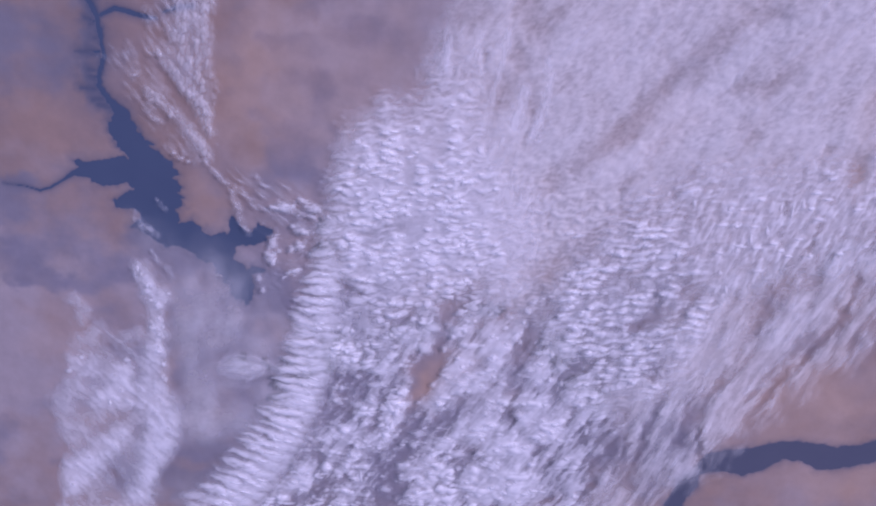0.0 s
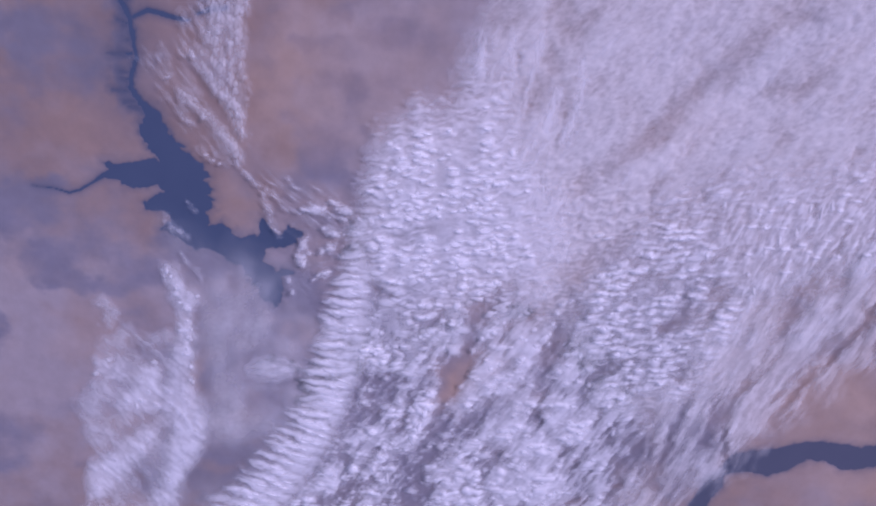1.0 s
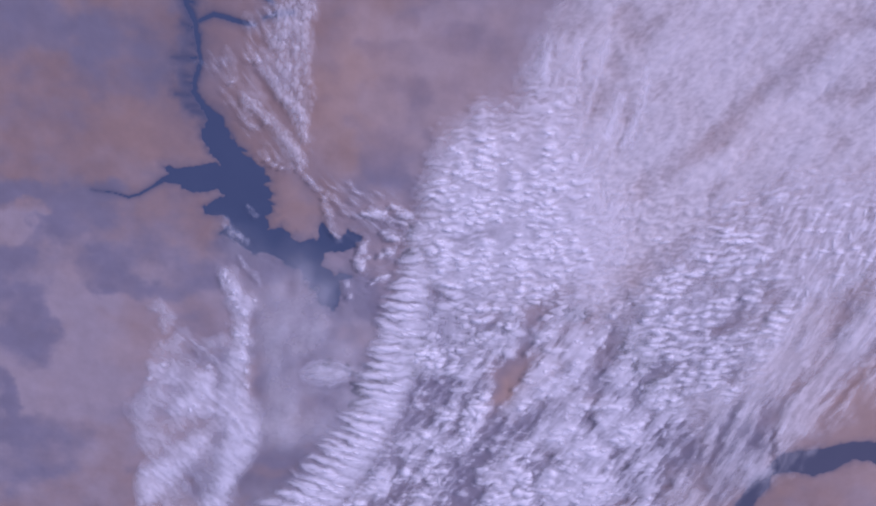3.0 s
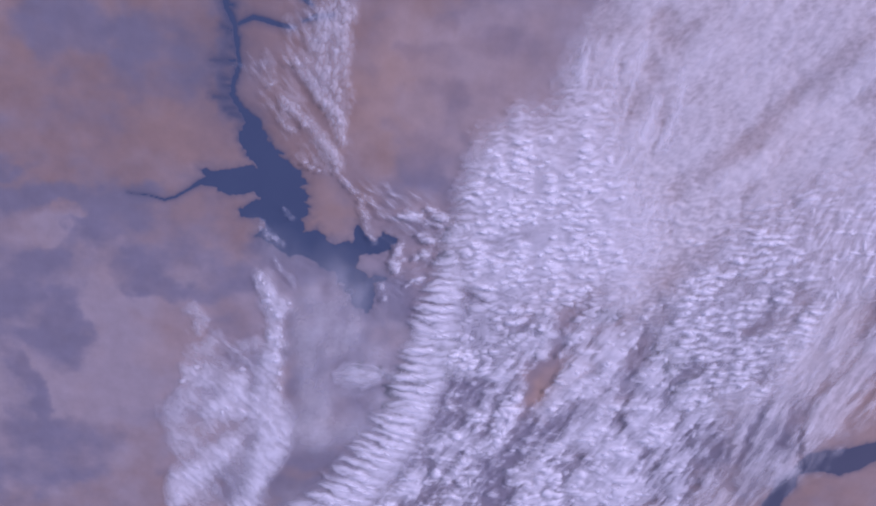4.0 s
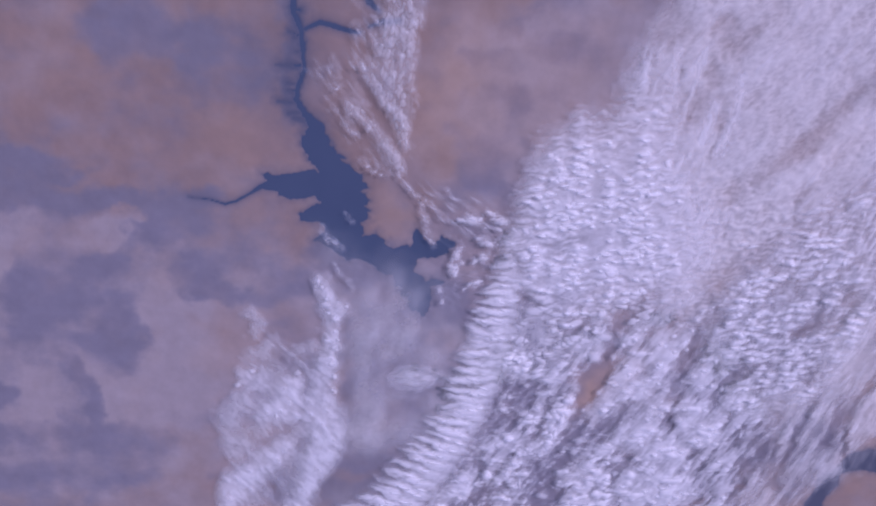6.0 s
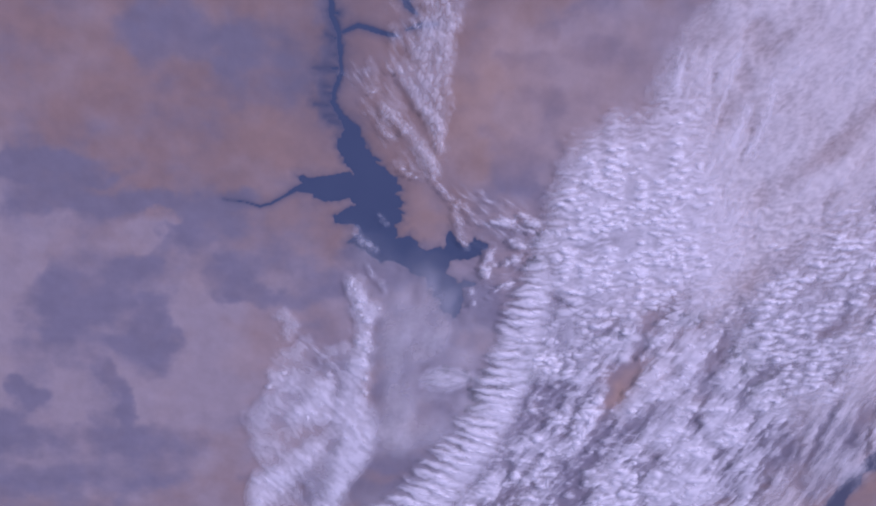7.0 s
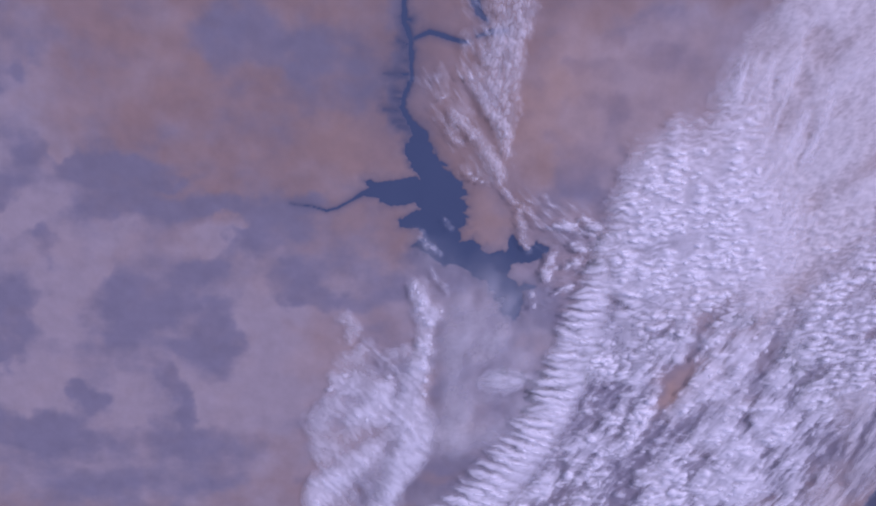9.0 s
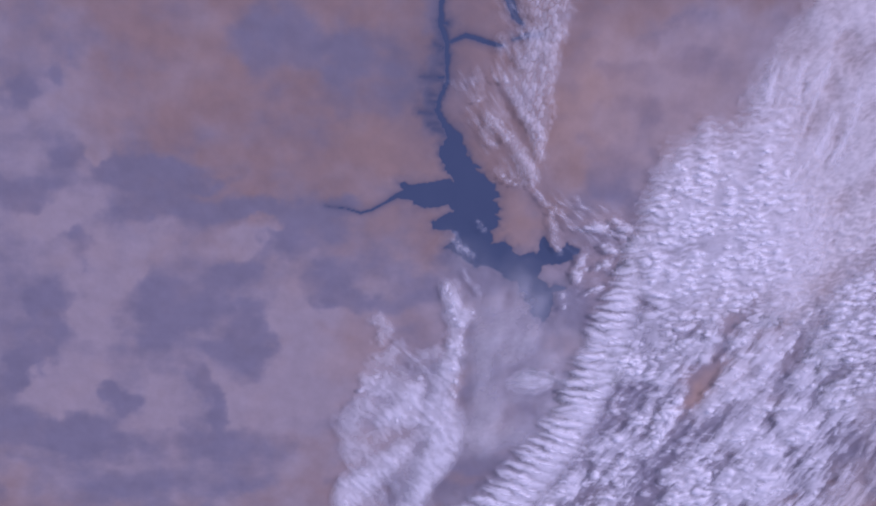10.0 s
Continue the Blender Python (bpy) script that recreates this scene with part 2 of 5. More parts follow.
SCRUB_AND_SHADE_WEST = [
    (-302.8, -71.1, 5.5, 4.6, 0, 0.6), (-319.8, -84.1, 6.2, 8.3, 0, 0.7), (-305.4, -105.6, 9.1, 7.9, 0, 0.7), (-282.2, -115.5, 18.8, 9.1, -8, 0.95), (-320.8, -120.5, 13.8, 5.6, 0, 0.55), (-245.9, -119.3, 8.1, 2.8, -5, 0.5), (-268.1, -131.4, 26.5, 6.3, 0, 0.75), (-227.1, -131.5, 14.7, 5.3, 0, 0.6),
    (-200, -137, 21.3, 9.2, 0, 0.8), (-217.7, -149.8, 15.1, 6.6, 0, 0.55), (-331.8, -125.5, 9.2, 12.8, 0, 0.5), (-302.8, -146.9, 5.9, 8, 0, 0.6), (-313.9, -63.4, 15.3, 16.1, 0, 0.35), (-215.2, -53.6, 12.6, 13.9, 0, 0.8), (-192.2, -65.5, 14.1, 6.6, -10, 0.6), (-178, -70.6, 26.4, 17, -25, 0.6),
]
SCRUB_AND_SHADE_WEST += [
    (-229, -57.3, 6.8, 11.6, 0, 0.3), (-257.4, -112.9, 14.2, 5.1, 0, 0.5), (-294.1, -106.8, 5.5, 6.5, 0, -1.19), (-315.8, -136.4, 17.6, 6.3, 12, -1.19), (-282.6, -162.8, 7.8, 6.6, 0, -1.02), (-232.6, -147.5, 8.4, 5.4, 0, -1.02), (-219.9, -137.7, 7.4, 3.2, 0, -0.68), (-270.6, -149.4, 9.7, 6.8, 0, -0.51),
    # the fourth and later ones paint haze and violet cloud gaps in scrub colour
    (-375.4, -164.3, 60, 135.6, 0, 0.4), (-260.4, -160.3, 71.4, 52.3, 0, 0.22), (-301.2, -260.7, 86.6, 42.1, 0, 0.2), (-125.9, -165.1, 17.9, 9.5, -30, 0.7), (-161.9, -237.5, 29.7, 47.3, 0, 0.3), (-158.9, -283.4, 22.4, 17, 0, 0.5), (-122.3, -284.1, 22.6, 20.5, 0, 0.8), (-137.1, -263.7, 16.6, 13.2, 0, 0.5),
]
SCRUB_AND_SHADE_WEST += [
    # the first is dark shade beside the ribbed band, painted on the land
    (-75.1, -186.3, 11.2, 15.2, 0, 0.7), (-82.4, -203.0, 9, 11, 0, -0.6), (-132.1, -225.6, 6, 12, 0, -0.5), (-128.1, -278.8, 15, 8, 0, -0.6),
]
SCRUB_SOUTH = [
    (-318.3, -180.3, 8.7, 15.6, 0, 0.65), (-334.6, -204.2, 13.5, 5.8, 38, 0.8), (-343.6, -217.2, 8.4, 6, 30, 0.7), (-261.5, -178.5, 15.6, 12.9, 0, 0.8), (-272.8, -197, 15.2, 11.8, -20, 0.55), (-233.1, -195, 13.5, 15.5, 0, 0.9), (-247.6, -202, 10.3, 6, 0, 0.6), (-239.4, -162, 11.3, 7, 0, 0.6),
    (-196.5, -166.8, 11.6, 9.7, 0, 0.75), (-179.6, -175.6, 18.4, 5.2, -10, 0.6), (-321.6, -243.3, 21.1, 10.7, 0, 0.95), (-303.2, -254.1, 18.3, 9, 0, 0.6), (-295.7, -227.8, 6.1, 5.2, 0, 0.8), (-253.7, -229.2, 5.3, 19.5, 12, 0.65), (-247.5, -253.2, 28.4, 11.1, -8, 0.55), (-275.8, -276.6, 40.9, 12.1, 0, 0.45),
]
SCRUB_SOUTH += [
    (-226.5, -273.9, 16.7, 10.2, 0, 0.2), (-152.1, -170.8, 13.8, 8.7, 0, 0.6), (-169.4, -158.7, 15.6, 6.8, 0, 0.4), (-345.7, -243, 7.6, 9.4, 0, 0.5), (-301.4, -182, 11.8, 17.2, 0, -0.595), (-320.2, -219.4, 21.4, 12.7, 0, -0.85), (-275.2, -230.6, 8.8, 16.3, 0, -0.765), (-347, -273.2, 9.3, 13.1, 0, -0.68),
    (-311, -157, 14.4, 8.1, 0, -0.34), (-203.3, -201.6, 19.9, 33.9, 0, -0.85), (-233.2, -231.4, 16, 12.6, 0, -0.68), (-207.1, -278.2, 16.9, 13.7, 0, -0.51),
]
# Pale lilac ground, together with haze over the land painted as its colour.
PALE_LAND_AND_HAZE = [
    (-314.9, -193.1, 93.3, 75, 0, 1.15), (-322, -93.6, 33.4, 57.7, 0, 0.9), (-258.2, -252.7, 80.1, 54.8, 0, 0.9), (-313.7, -138.4, 21, 15.7, 0, 0.4), (-225.1, -145.7, 17.4, 7, 0, 0.5), (-169.7, -139.3, 20.4, 10.9, 0, 0.3), (-238, -55.2, 36.2, 13.7, 0, 0.25), (-187.4, -214.2, 29.6, 40, 0, 0.55), (-166.7, -167.2, 23.5, 17.1, 0, 0.3),
    (-58.1, -83.9, 15.5, 15.3, 0, 0.8), (-34, -71, 33.6, 15.1, 0, 0.8), (-60.5, -107.3, 18.4, 18.7, 0, 0.6), (-13.9, -51, 30.8, 17.2, 0, 0.7), (-66.7, -123.4, 16, 16.4, 0, 0.4),
]
PALE_LAND_AND_HAZE += [
    (-208, -166, 34, 24, 0, 0.7), (-150, -178, 30, 20, 0, 0.4),
    (183.1, -242.7, 60.1, 25.6, 0, 0.6), (196.9, -295.6, 57, 20.9, 0, 0.6), (-94.1, -206.8, 53.5, 66.1, 0, 0.7), (-25.2, -237.3, 82.2, 94.5, 0, 0.8), (-46.3, -85.8, 45.6, 45.9, 0, 0.6), (-73.6, -64.5, 14.1, 11.6, 0, 0.3), (-21.9, -64.5, 28.2, 27.8, 0, 0.5),
]
SCRUB_AND_SHADE_EAST = [
    (-67, -120.7, 15.9, 13.6, 0, 0.35), (-34, -71, 23.3, 7.6, 10, 0.15), (-40.5, -43.9, 10.1, 5.3, 0, 0.35), (-77.1, -99.5, 5.7, 5.2, 0, 0.35), (-70.2, -67.8, 5.6, 4, 0, 0.4), (-74.8, -84.1, 4.6, 4.1, 0, 0.3), (-84.1, -55.9, 6.2, 4.3, 0, 0.3), (-58, -64, 10.1, 3.4, 0, 0.25), (-51.7, -54.1, 7.6, 2.9, 20, 0.3),
    # the first here is blue shade by the river, painted in scrub colour
    (118, -262.4, 16.7, 29.6, -20, 0.75), (181.9, -253, 24.8, 3.3, -3, 0.25), (161.6, -205.9, 39.8, 24.1, 50, 0.3), (121.1, -85.5, 47.7, 19.4, 50, 0.3),
]
# Violet shade and haze in the cloud gaps, painted on the land in scrub colour.
SCRUB_AND_SHADE_EAST += [
    (-104.8, -206.9, 34.8, 51.1, 0, 0.6), (-35.6, -218.7, 32.4, 42.8, 0, 0.8), (-43, -279.7, 68.1, 37.1, 0, 0.8), (56.7, -233.8, 54.5, 40.7, 0, 0.6), (-18.4, -149.6, 38.1, 32.5, 0, 0.5), (86, -188.5, 41.9, 34.9, 40, 0.4), (44.9, -282.7, 56.7, 33.9, 0, 0.6),
]
SCRUB_NORTH = [
    (-72.8, -66.8, 5.6, 3.5, 0, 0.5), (-36.3, -64.3, 9.4, 5.6, -10, 0.5), (-53.1, -88.1, 5.3, 7.3, 0, 0.5), (-69.4, -111.5, 11.8, 10.8, 0, 0.55), (-62.3, -124.3, 13.7, 6.8, -15, 0.55), (-81.2, -99.7, 3.9, 3, 0, 0.4), (-60.2, -83.8, 7.2, 4.8, 0, 0.3), (-87.9, -62.7, 4.2, 5.8, 0, 0.3),
    (-45.8, -76.5, 5.9, 4.3, 0, -0.3), (-76.9, -81.4, 7.1, 5.3, 0, -0.3), (-62.1, -60.2, 9.3, 4.6, 0, -0.25), (-46, -104.6, 4.9, 4, 0, 0.3), (-22.3, -62.4, 9.4, 9.3, 0, 0.35), (-31.5, -83.7, 9.6, 7.3, 0, 0.25), (-91, -79.1, 3.3, 7.2, 0, 0.25), (-66.6, -147.6, 10.1, 5.4, 0, 0.5),
]
SANDS = [
    (-1.1, -229.8, 18.7, 8, 47, 0.5), (-9.5, -228, 8, 17, -20, 0.3),
    (186.4, -97.6, 7.2, 15, 0, 0.6), (189.7, -130.5, 6.2, 13.2, 0, 0.5), (94.5, -107.7, 9.7, 27.7, -40, 0.4), (173.6, -292.3, 56.9, 17.3, 0, 0.2), (-43.6, -78.6, 45.3, 35.7, -30, 0.32), (-76, -64.5, 14.1, 18.6, 0, 0.15), (183.1, -242.7, 49.2, 25.6, 0, 0.6), (212.8, -288.6, 34, 13.8, 0, 0.4), (-78.3, -98, 21.9, 29.7, 0, 0.2),
]
SANDS += [
    (-182, -214.3, 16.2, 15.4, 0, 0.12), (-172.8, -102.5, 22.1, 15.2, 0, 0.2), (-243.2, -69.1, 27.4, 18.7, 0, 0.15), (-85.6, -91.8, 10.2, 23.1, 0, 0.3), (-107.6, -139.7, 10.6, 11.1, 0, 0.35), (-182.1, -199.1, 13.3, 12, 0, 0.1),
]


def axis(low, high, step, reach):
    """Even steps between low and high, growing ones out to the reach."""
    steps = step * 1.16 ** np.arange(1, 60)
    out = np.cumsum(steps)
    out = out[out < reach]
    return np.concatenate([low - out[::-1], np.arange(low, high, step), high + out])


def land():
    x, y = np.meshgrid(axis(-372, 258, 0.65, 2300), axis(-324, 60, 0.65, 2300))
    near = (x > -420) & (x < 480) & (y > -380) & (y < 140)
    wx = x + 1.0 * layers(x / 5.0, y / 5.0, 5, 2) + 0.6 * layers(x / 2.4, y / 2.4, 9, 2, 0.5)
    wy = y + 1.0 * layers(x / 5.0, y / 5.0, 25, 2) + 0.6 * layers(x / 2.4, y / 2.4, 29, 2, 0.5)
    loose = 1 + 0.7 * ramp(-y, 140, 160)                 # the southern shore is the most broken
    wet = inside_by(x + loose * (wx - x), y + loose * (wy - y), LAKE)
    for spine in LAKE_ARMS:
        wet = np.maximum(wet, along(x + 0.6 * (wx - x), y + 0.6 * (wy - y), spine))
    for spine in [TAIL] + INLETS:
        wet = np.maximum(wet, along(x + 0.15 * (wx - x), y + 0.15 * (wy - y), spine))
    wet = np.maximum(wet, inside_by(x + 0.7 * (wx - x), y + 0.7 * (wy - y), RIVER))
    wet = np.where(near, wet, -50)
    hills = 0.35 * (1 + layers(x / 38, y / 38, 40, 3)) + 0.05 * layers(x / 6, y / 6, 60, 3)
    z = np.where(wet > 0, -np.minimum(wet * 0.35, 2.0), np.minimum(-wet * 0.05, 0.22) + np.clip(hills, 0, 4) * ramp(-wet, 2, 26))
    out = np.maximum(np.hypot(x + 60, y + 175) - 420, 0)
    z = z - out * out / (2 * 6371)                  # the bend of the globe
    sx, sy = x + 7.5 * layers(x / 24, y / 24, 80, 5, 0.55), y + 6.5 * layers(x / 24, y / 24, 90, 5, 0.55)
    # scrub sums the real patches with the shade and haze painted below the clouds
    scrub = patches(sx, sy, SCRUB_AND_SHADE_WEST) + patches(sx, sy, SCRUB_SOUTH) + patches(sx, sy, SCRUB_AND_SHADE_EAST) + patches(x + 0.5 * (sx - x), y + 0.5 * (sy - y), SCRUB_NORTH)
    scrub = scrub + 0.10 + 0.18 * layers(x / 40, y / 40, 100, 3) + 0.24 * layers(x / 19, y / 13, 104, 5, 0.55) + np.where(near, 0, 0.2)
    scrub = np.maximum(scrub, 0.75 * ramp(along(sx, sy, ARM_FRINGE), -5, 4))
    sand = patches(sx, sy, SANDS) + 0.1 * layers(x / 20, y / 20, 120, 3)
    pale = patches(sx, sy, PALE_LAND_AND_HAZE) + 0.35 * layers(x / 22, y / 22, 110, 4)
    fx, fy = x + 1.8 * layers(x / 3.2, y / 3.2, 130, 3, 0.6), y + 1.8 * layers(x / 3.2, y / 3.2, 134, 3, 0.6)
    marsh = 0.36 * ramp(along(fx, fy, MARSH), -4.0, 4.5) + 0.24 * ramp(along(fx, fy, MARSH), -26, 0)
    # beside the marsh, the two shoreline terms paint haze along the water's edge
    ob = sheet("ground", x, y, z, values={"scrub": ramp(scrub, -0.08, 0.92), "sand": np.clip(sand, 0, 1),
                                            "pale": np.clip(pale, 0, 1),
                                            "marsh_and_haze": marsh + (1 - marsh) * 0.5 * ramp(wet, -1.4, 0.25) + 0.3 * ramp(wet, -4.5, 0)}, mat=LAND)
    return tagged(ob, "rose-brown desert land with grey-green scrub patches", "ground", kind="structure")


def water(name, low_x, low_y, high_x, high_y, label, mat=WATER):
    x, y = np.meshgrid(np.linspace(low_x, high_x, 90), np.linspace(low_y, high_y, 70))
    z = 0.02 * layers(x / 4, y / 4, 140, 2) - 0.03
    return tagged(sheet(name, x, y, z, mat=mat), label, "water", kind="structure")


land()
water("lake", -205, -199, -72, 56, "dark blue reservoir with a ragged branching shore")
water("river", 88, -336, 509, -231, "broad dark blue river between bare banks", SILTY)


# ---- the clouds ----
def turned(x, y, degrees):
    c, s = math.cos(radians(degrees)), math.sin(radians(degrees))
    return x * c + y * s, y * c - x * s


def flocks(x, y, turn, length, width, seed):
    """Small heaps, longer than wide, crowded together."""
    u, v = turned(x, y, turn)
    u2 = u + 0.5 * length * gradient_noise(u / length / 2, v / width / 2, seed + 3)
    v2 = v + 0.6 * width * gradient_noise(u / length / 2 + 31, v / width / 2, seed + 4)
    heap = ramp(layers(u2 / length, v2 / width, seed, 3, 0.42), -0.42, 0.62)
    return heap


def puffs(x, y, turn, length, width, seed, uneven=0.6, sway=0.3):
    """Rounded heaps that meet in narrow joints, each with a strength of its own."""
    u, v = turned(x, y, turn)
    u, v = u / length, v / width
    u, v = u + sway * layers(u / 1.9, v / 1.9, seed + 3, 2), v + sway * layers(u / 1.9 + 31, v / 1.9, seed + 5, 2)
    iu, iv = np.floor(u).astype(np.int64), np.floor(v).astype(np.int64)
    best, second, mine = np.full(u.shape, 9.0), np.full(u.shape, 9.0), np.zeros(u.shape)
    for du in (-1, 0, 1):
        for dv in (-1, 0, 1):
            h = ((iu + du) * 374761393 + (iv + dv) * 668265263 + seed * 974634777) & 0xFFFFFFFF
            h = ((h ^ (h >> 13)) * 1274126177) & 0xFFFFFFFF
            h = h ^ (h >> 16)
            cu, cv = iu + du + 0.1 + 0.8 * (h & 1023) / 1023, iv + dv + 0.15 + 0.7 * ((h >> 10) & 1023) / 1023
            d = (cu - u) ** 2 + (cv - v) ** 2
            near = d < best
            second = np.where(near, best, np.minimum(second, d))
            mine = np.where(near, ((h >> 20) & 1023) / 1023, mine)
            best = np.minimum(best, d)
    dome = np.sqrt(np.clip(1 - best / 0.85, 0, 1))
    return dome * ramp(np.sqrt(second) - np.sqrt(best), -0.06, 0.4) * (1 - uneven + uneven * mine)


def crests(x, y, turn, gap, reach, seed, thin=1.0, sway=0.7):
    """Short wavering crests that lie across the turn, a gap apart, each about the reach long."""
    u, v = turned(x, y, turn)
    v = v + gap * (sway * gradient_noise(u / reach, v / (gap * 2.0), seed) + 0.16 * layers(u / (reach * 0.5), v / gap, seed + 2, 2))
    wave = 0.5 + 0.5 * np.cos(2 * math.pi * v / gap)
    broken = ramp(layers(u / (reach * 0.85), v / (gap * 0.95), seed + 7, 3, 0.5), -0.55, 0.5)
    return wave ** thin * broken


def streaks(x, y, turn, length, width, seed):
    u, v = turned(x, y, turn)
    v = v + width * 0.45 * layers(u / length, v / length, seed + 5, 2)
    return ramp(layers(u / length, v / width, seed, 4, 0.6), -0.8, 0.8)


def eased(v, cells):
    """The field with its fine detail smoothed away."""
    reach = int(round(cells * 2))
    if reach < 1:
        return v
    w = np.exp(-0.5 * (np.arange(-reach, reach + 1) / cells) ** 2)
    w /= w.sum()
    for way in (0, 1):
        padded = np.pad(v, [(reach, reach) if a == way else (0, 0) for a in (0, 1)], mode="edge")
        span = v.shape[way]
        v = sum(k * (padded[i:i + span] if way == 0 else padded[:, i:i + span]) for i, k in enumerate(w))
    return v


def bank(name, label, box, high, heap, mat, field, step=0.7, group="", smooth=1.3, under=0.0, melt=0.0, trim=0.04):
    """A bank of cloud: field gives how thick it lies over each place of the box."""
    x, y = np.meshgrid(np.arange(box[0], box[2], step), np.arange(box[1], box[3], step))
    dense = np.clip(field(x, y), 0, 1.5)
    if melt:
        dense = eased(dense, melt / step)
    dense = np.maximum(dense - trim, 0)                   # open air where the cloud would be a mere breath
    z = CLOUD_BASE + high + heap * eased(dense, smooth / step)
    ob = sheet(name, x, y, z, keep=dense > 0.002, values={"cloud_depth": dense}, mat=mat)
    if under:                                             # the soft lower face of a bank that has body
        skip = max(1, round(1.4 / step))
        xs, ys, body = x[::skip, ::skip], y[::skip, ::skip], eased(dense, 2.2 / step)[::skip, ::skip]
        low = sheet("underside", xs, ys, CLOUD_BASE + high - 0.25 - 1.1 * body, body > 0.08, {"cloud_depth": under * body}, mat)
        low.parent = ob
    return tagged(ob, label, "cloud", group)


def cover(x, y, outline, soft, seed, ragged=5.0):
    """1 well inside the outline, 0 outside, with a soft uneven edge."""
    rx = x + ragged * layers(x / 16, y / 16, seed, 4)
    ry = y + ragged * layers(x / 16, y / 16, seed + 50, 4)
    return ramp(inside_by(rx, ry, outline), -soft, soft)


def gaps(x, y, spines, soft, seed, ragged=2.6):
    """1 in open cloud, falling to 0 along the lanes in which the land shows."""
    rx = x + ragged * layers(x / 8, y / 8, seed, 4, 0.6)
    ry = y + ragged * layers(x / 8, y / 8, seed + 50, 4, 0.6)
    deep = np.zeros(x.shape)
    for spine in spines:
        deep = np.maximum(deep, ramp(along(rx, ry, spine), -soft, soft))
    return 1 - deep


def extent(outline, margin):
    pts = np.array([p[:2] for p in outline])
    return (*(pts.min(axis=0) - margin), *(pts.max(axis=0) + margin))


LANES = [
    [(-30, -302.4, 5.45), (-22.2, -279.5, 4.32), (-16, -262.4, 3.92), (-11.3, -242.9, 2.24)], [(34.1, -232.1, 1.29), (35.9, -217.5, 1.58), (39.4, -204.7, 2.18), (44.3, -192.3, 2.16), (47.6, -183.7, 1.22)],
    [(8.3, -186.9, 1.2), (14.2, -179.4, 1.79)], [(2, -189.8, 1.92), (6, -196.5, 1.94)],
    [(-52.9, -249.1, 2.84), (-47.5, -231.8, 4.34), (-38.2, -225, 3.09)],
    [(41.6, -172.1, 3.21), (49, -166.5, 4.78), (57.6, -159.6, 2.63), (67.3, -154.2, 1.57)],
    [(30.8, -71.6, 3.02), (32.2, -78.6, 3.52), (27.2, -86.9, 2.85), (25, -94.1, 2.16)], [(34.7, -52.3, 3.62), (38.6, -62.4, 3.21), (47.4, -54.5, 2.72)],
    [(184.2, -84.3, 2.38), (184.1, -101.2, 3.41), (183, -118.6, 4.49), (182.3, -128.8, 3.04)],
]
LANES += [
    [(60.4, -121.4, 3.24), (69.4, -110, 3.19), (80.9, -101.9, 3.4), (96, -84.4, 4.98), (109, -73.9, 4.2), (119.7, -65.8, 3.23)],
    [(145.3, -204.8, 2.24), (152.7, -191.6, 3.3), (158.1, -174.6, 2.15)], [(-32.9, -155.3, 1.57), (-25.7, -149, 1.82), (-20.2, -149.8, 1.04)],
    [(126.6, -84.4, 3.32), (136.3, -86.8, 2.86), (145.3, -83.2, 1.9)], [(137, -56.7, 5.01), (148.1, -54.4, 4.55)],
]
EAST_LANES = [
    [(38.0, -185.9, 2.67), (42.8, -180.7, 4.26), (48.8, -174.4, 5.3), (55.0, -166.5, 5.01), (62.1, -159.7, 3.41), (72.4, -152.5, 1.57)],
    [(49.9, -187.2, 2.68), (46.7, -196.9, 4.05), (41.9, -208.9, 4.36), (37.7, -221.2, 3.58), (33.7, -232.1, 3.33)],
    [(15.6, -178.3, 2.38), (11.3, -184.9, 2.65), (9.5, -189.3, 1.86)],
    [(106.3, -201.8, 2.74), (104.0, -214.0, 2.77), (100.9, -226.4, 2.8)],
    [(115.7, -184.0, 2.44), (112.7, -198.8, 2.74)],
    [(68.8, -207.6, 2.19), (66.2, -219.9, 2.49)],
    [(87.1, -201.7, 3.83), (96.0, -197.2, 2.73)],
]
BARE = [[(-13.9, -241.3, 2.46), (-10.8, -233.2, 6.53), (-7, -223.3, 8.09), (-2.4, -213.5, 5.89), (1.6, -205.7, 2.39)], [(-3.1, -210.2, 1.6), (-1.7, -202.7, 1.86), (1.2, -193.9, 1.58)]]
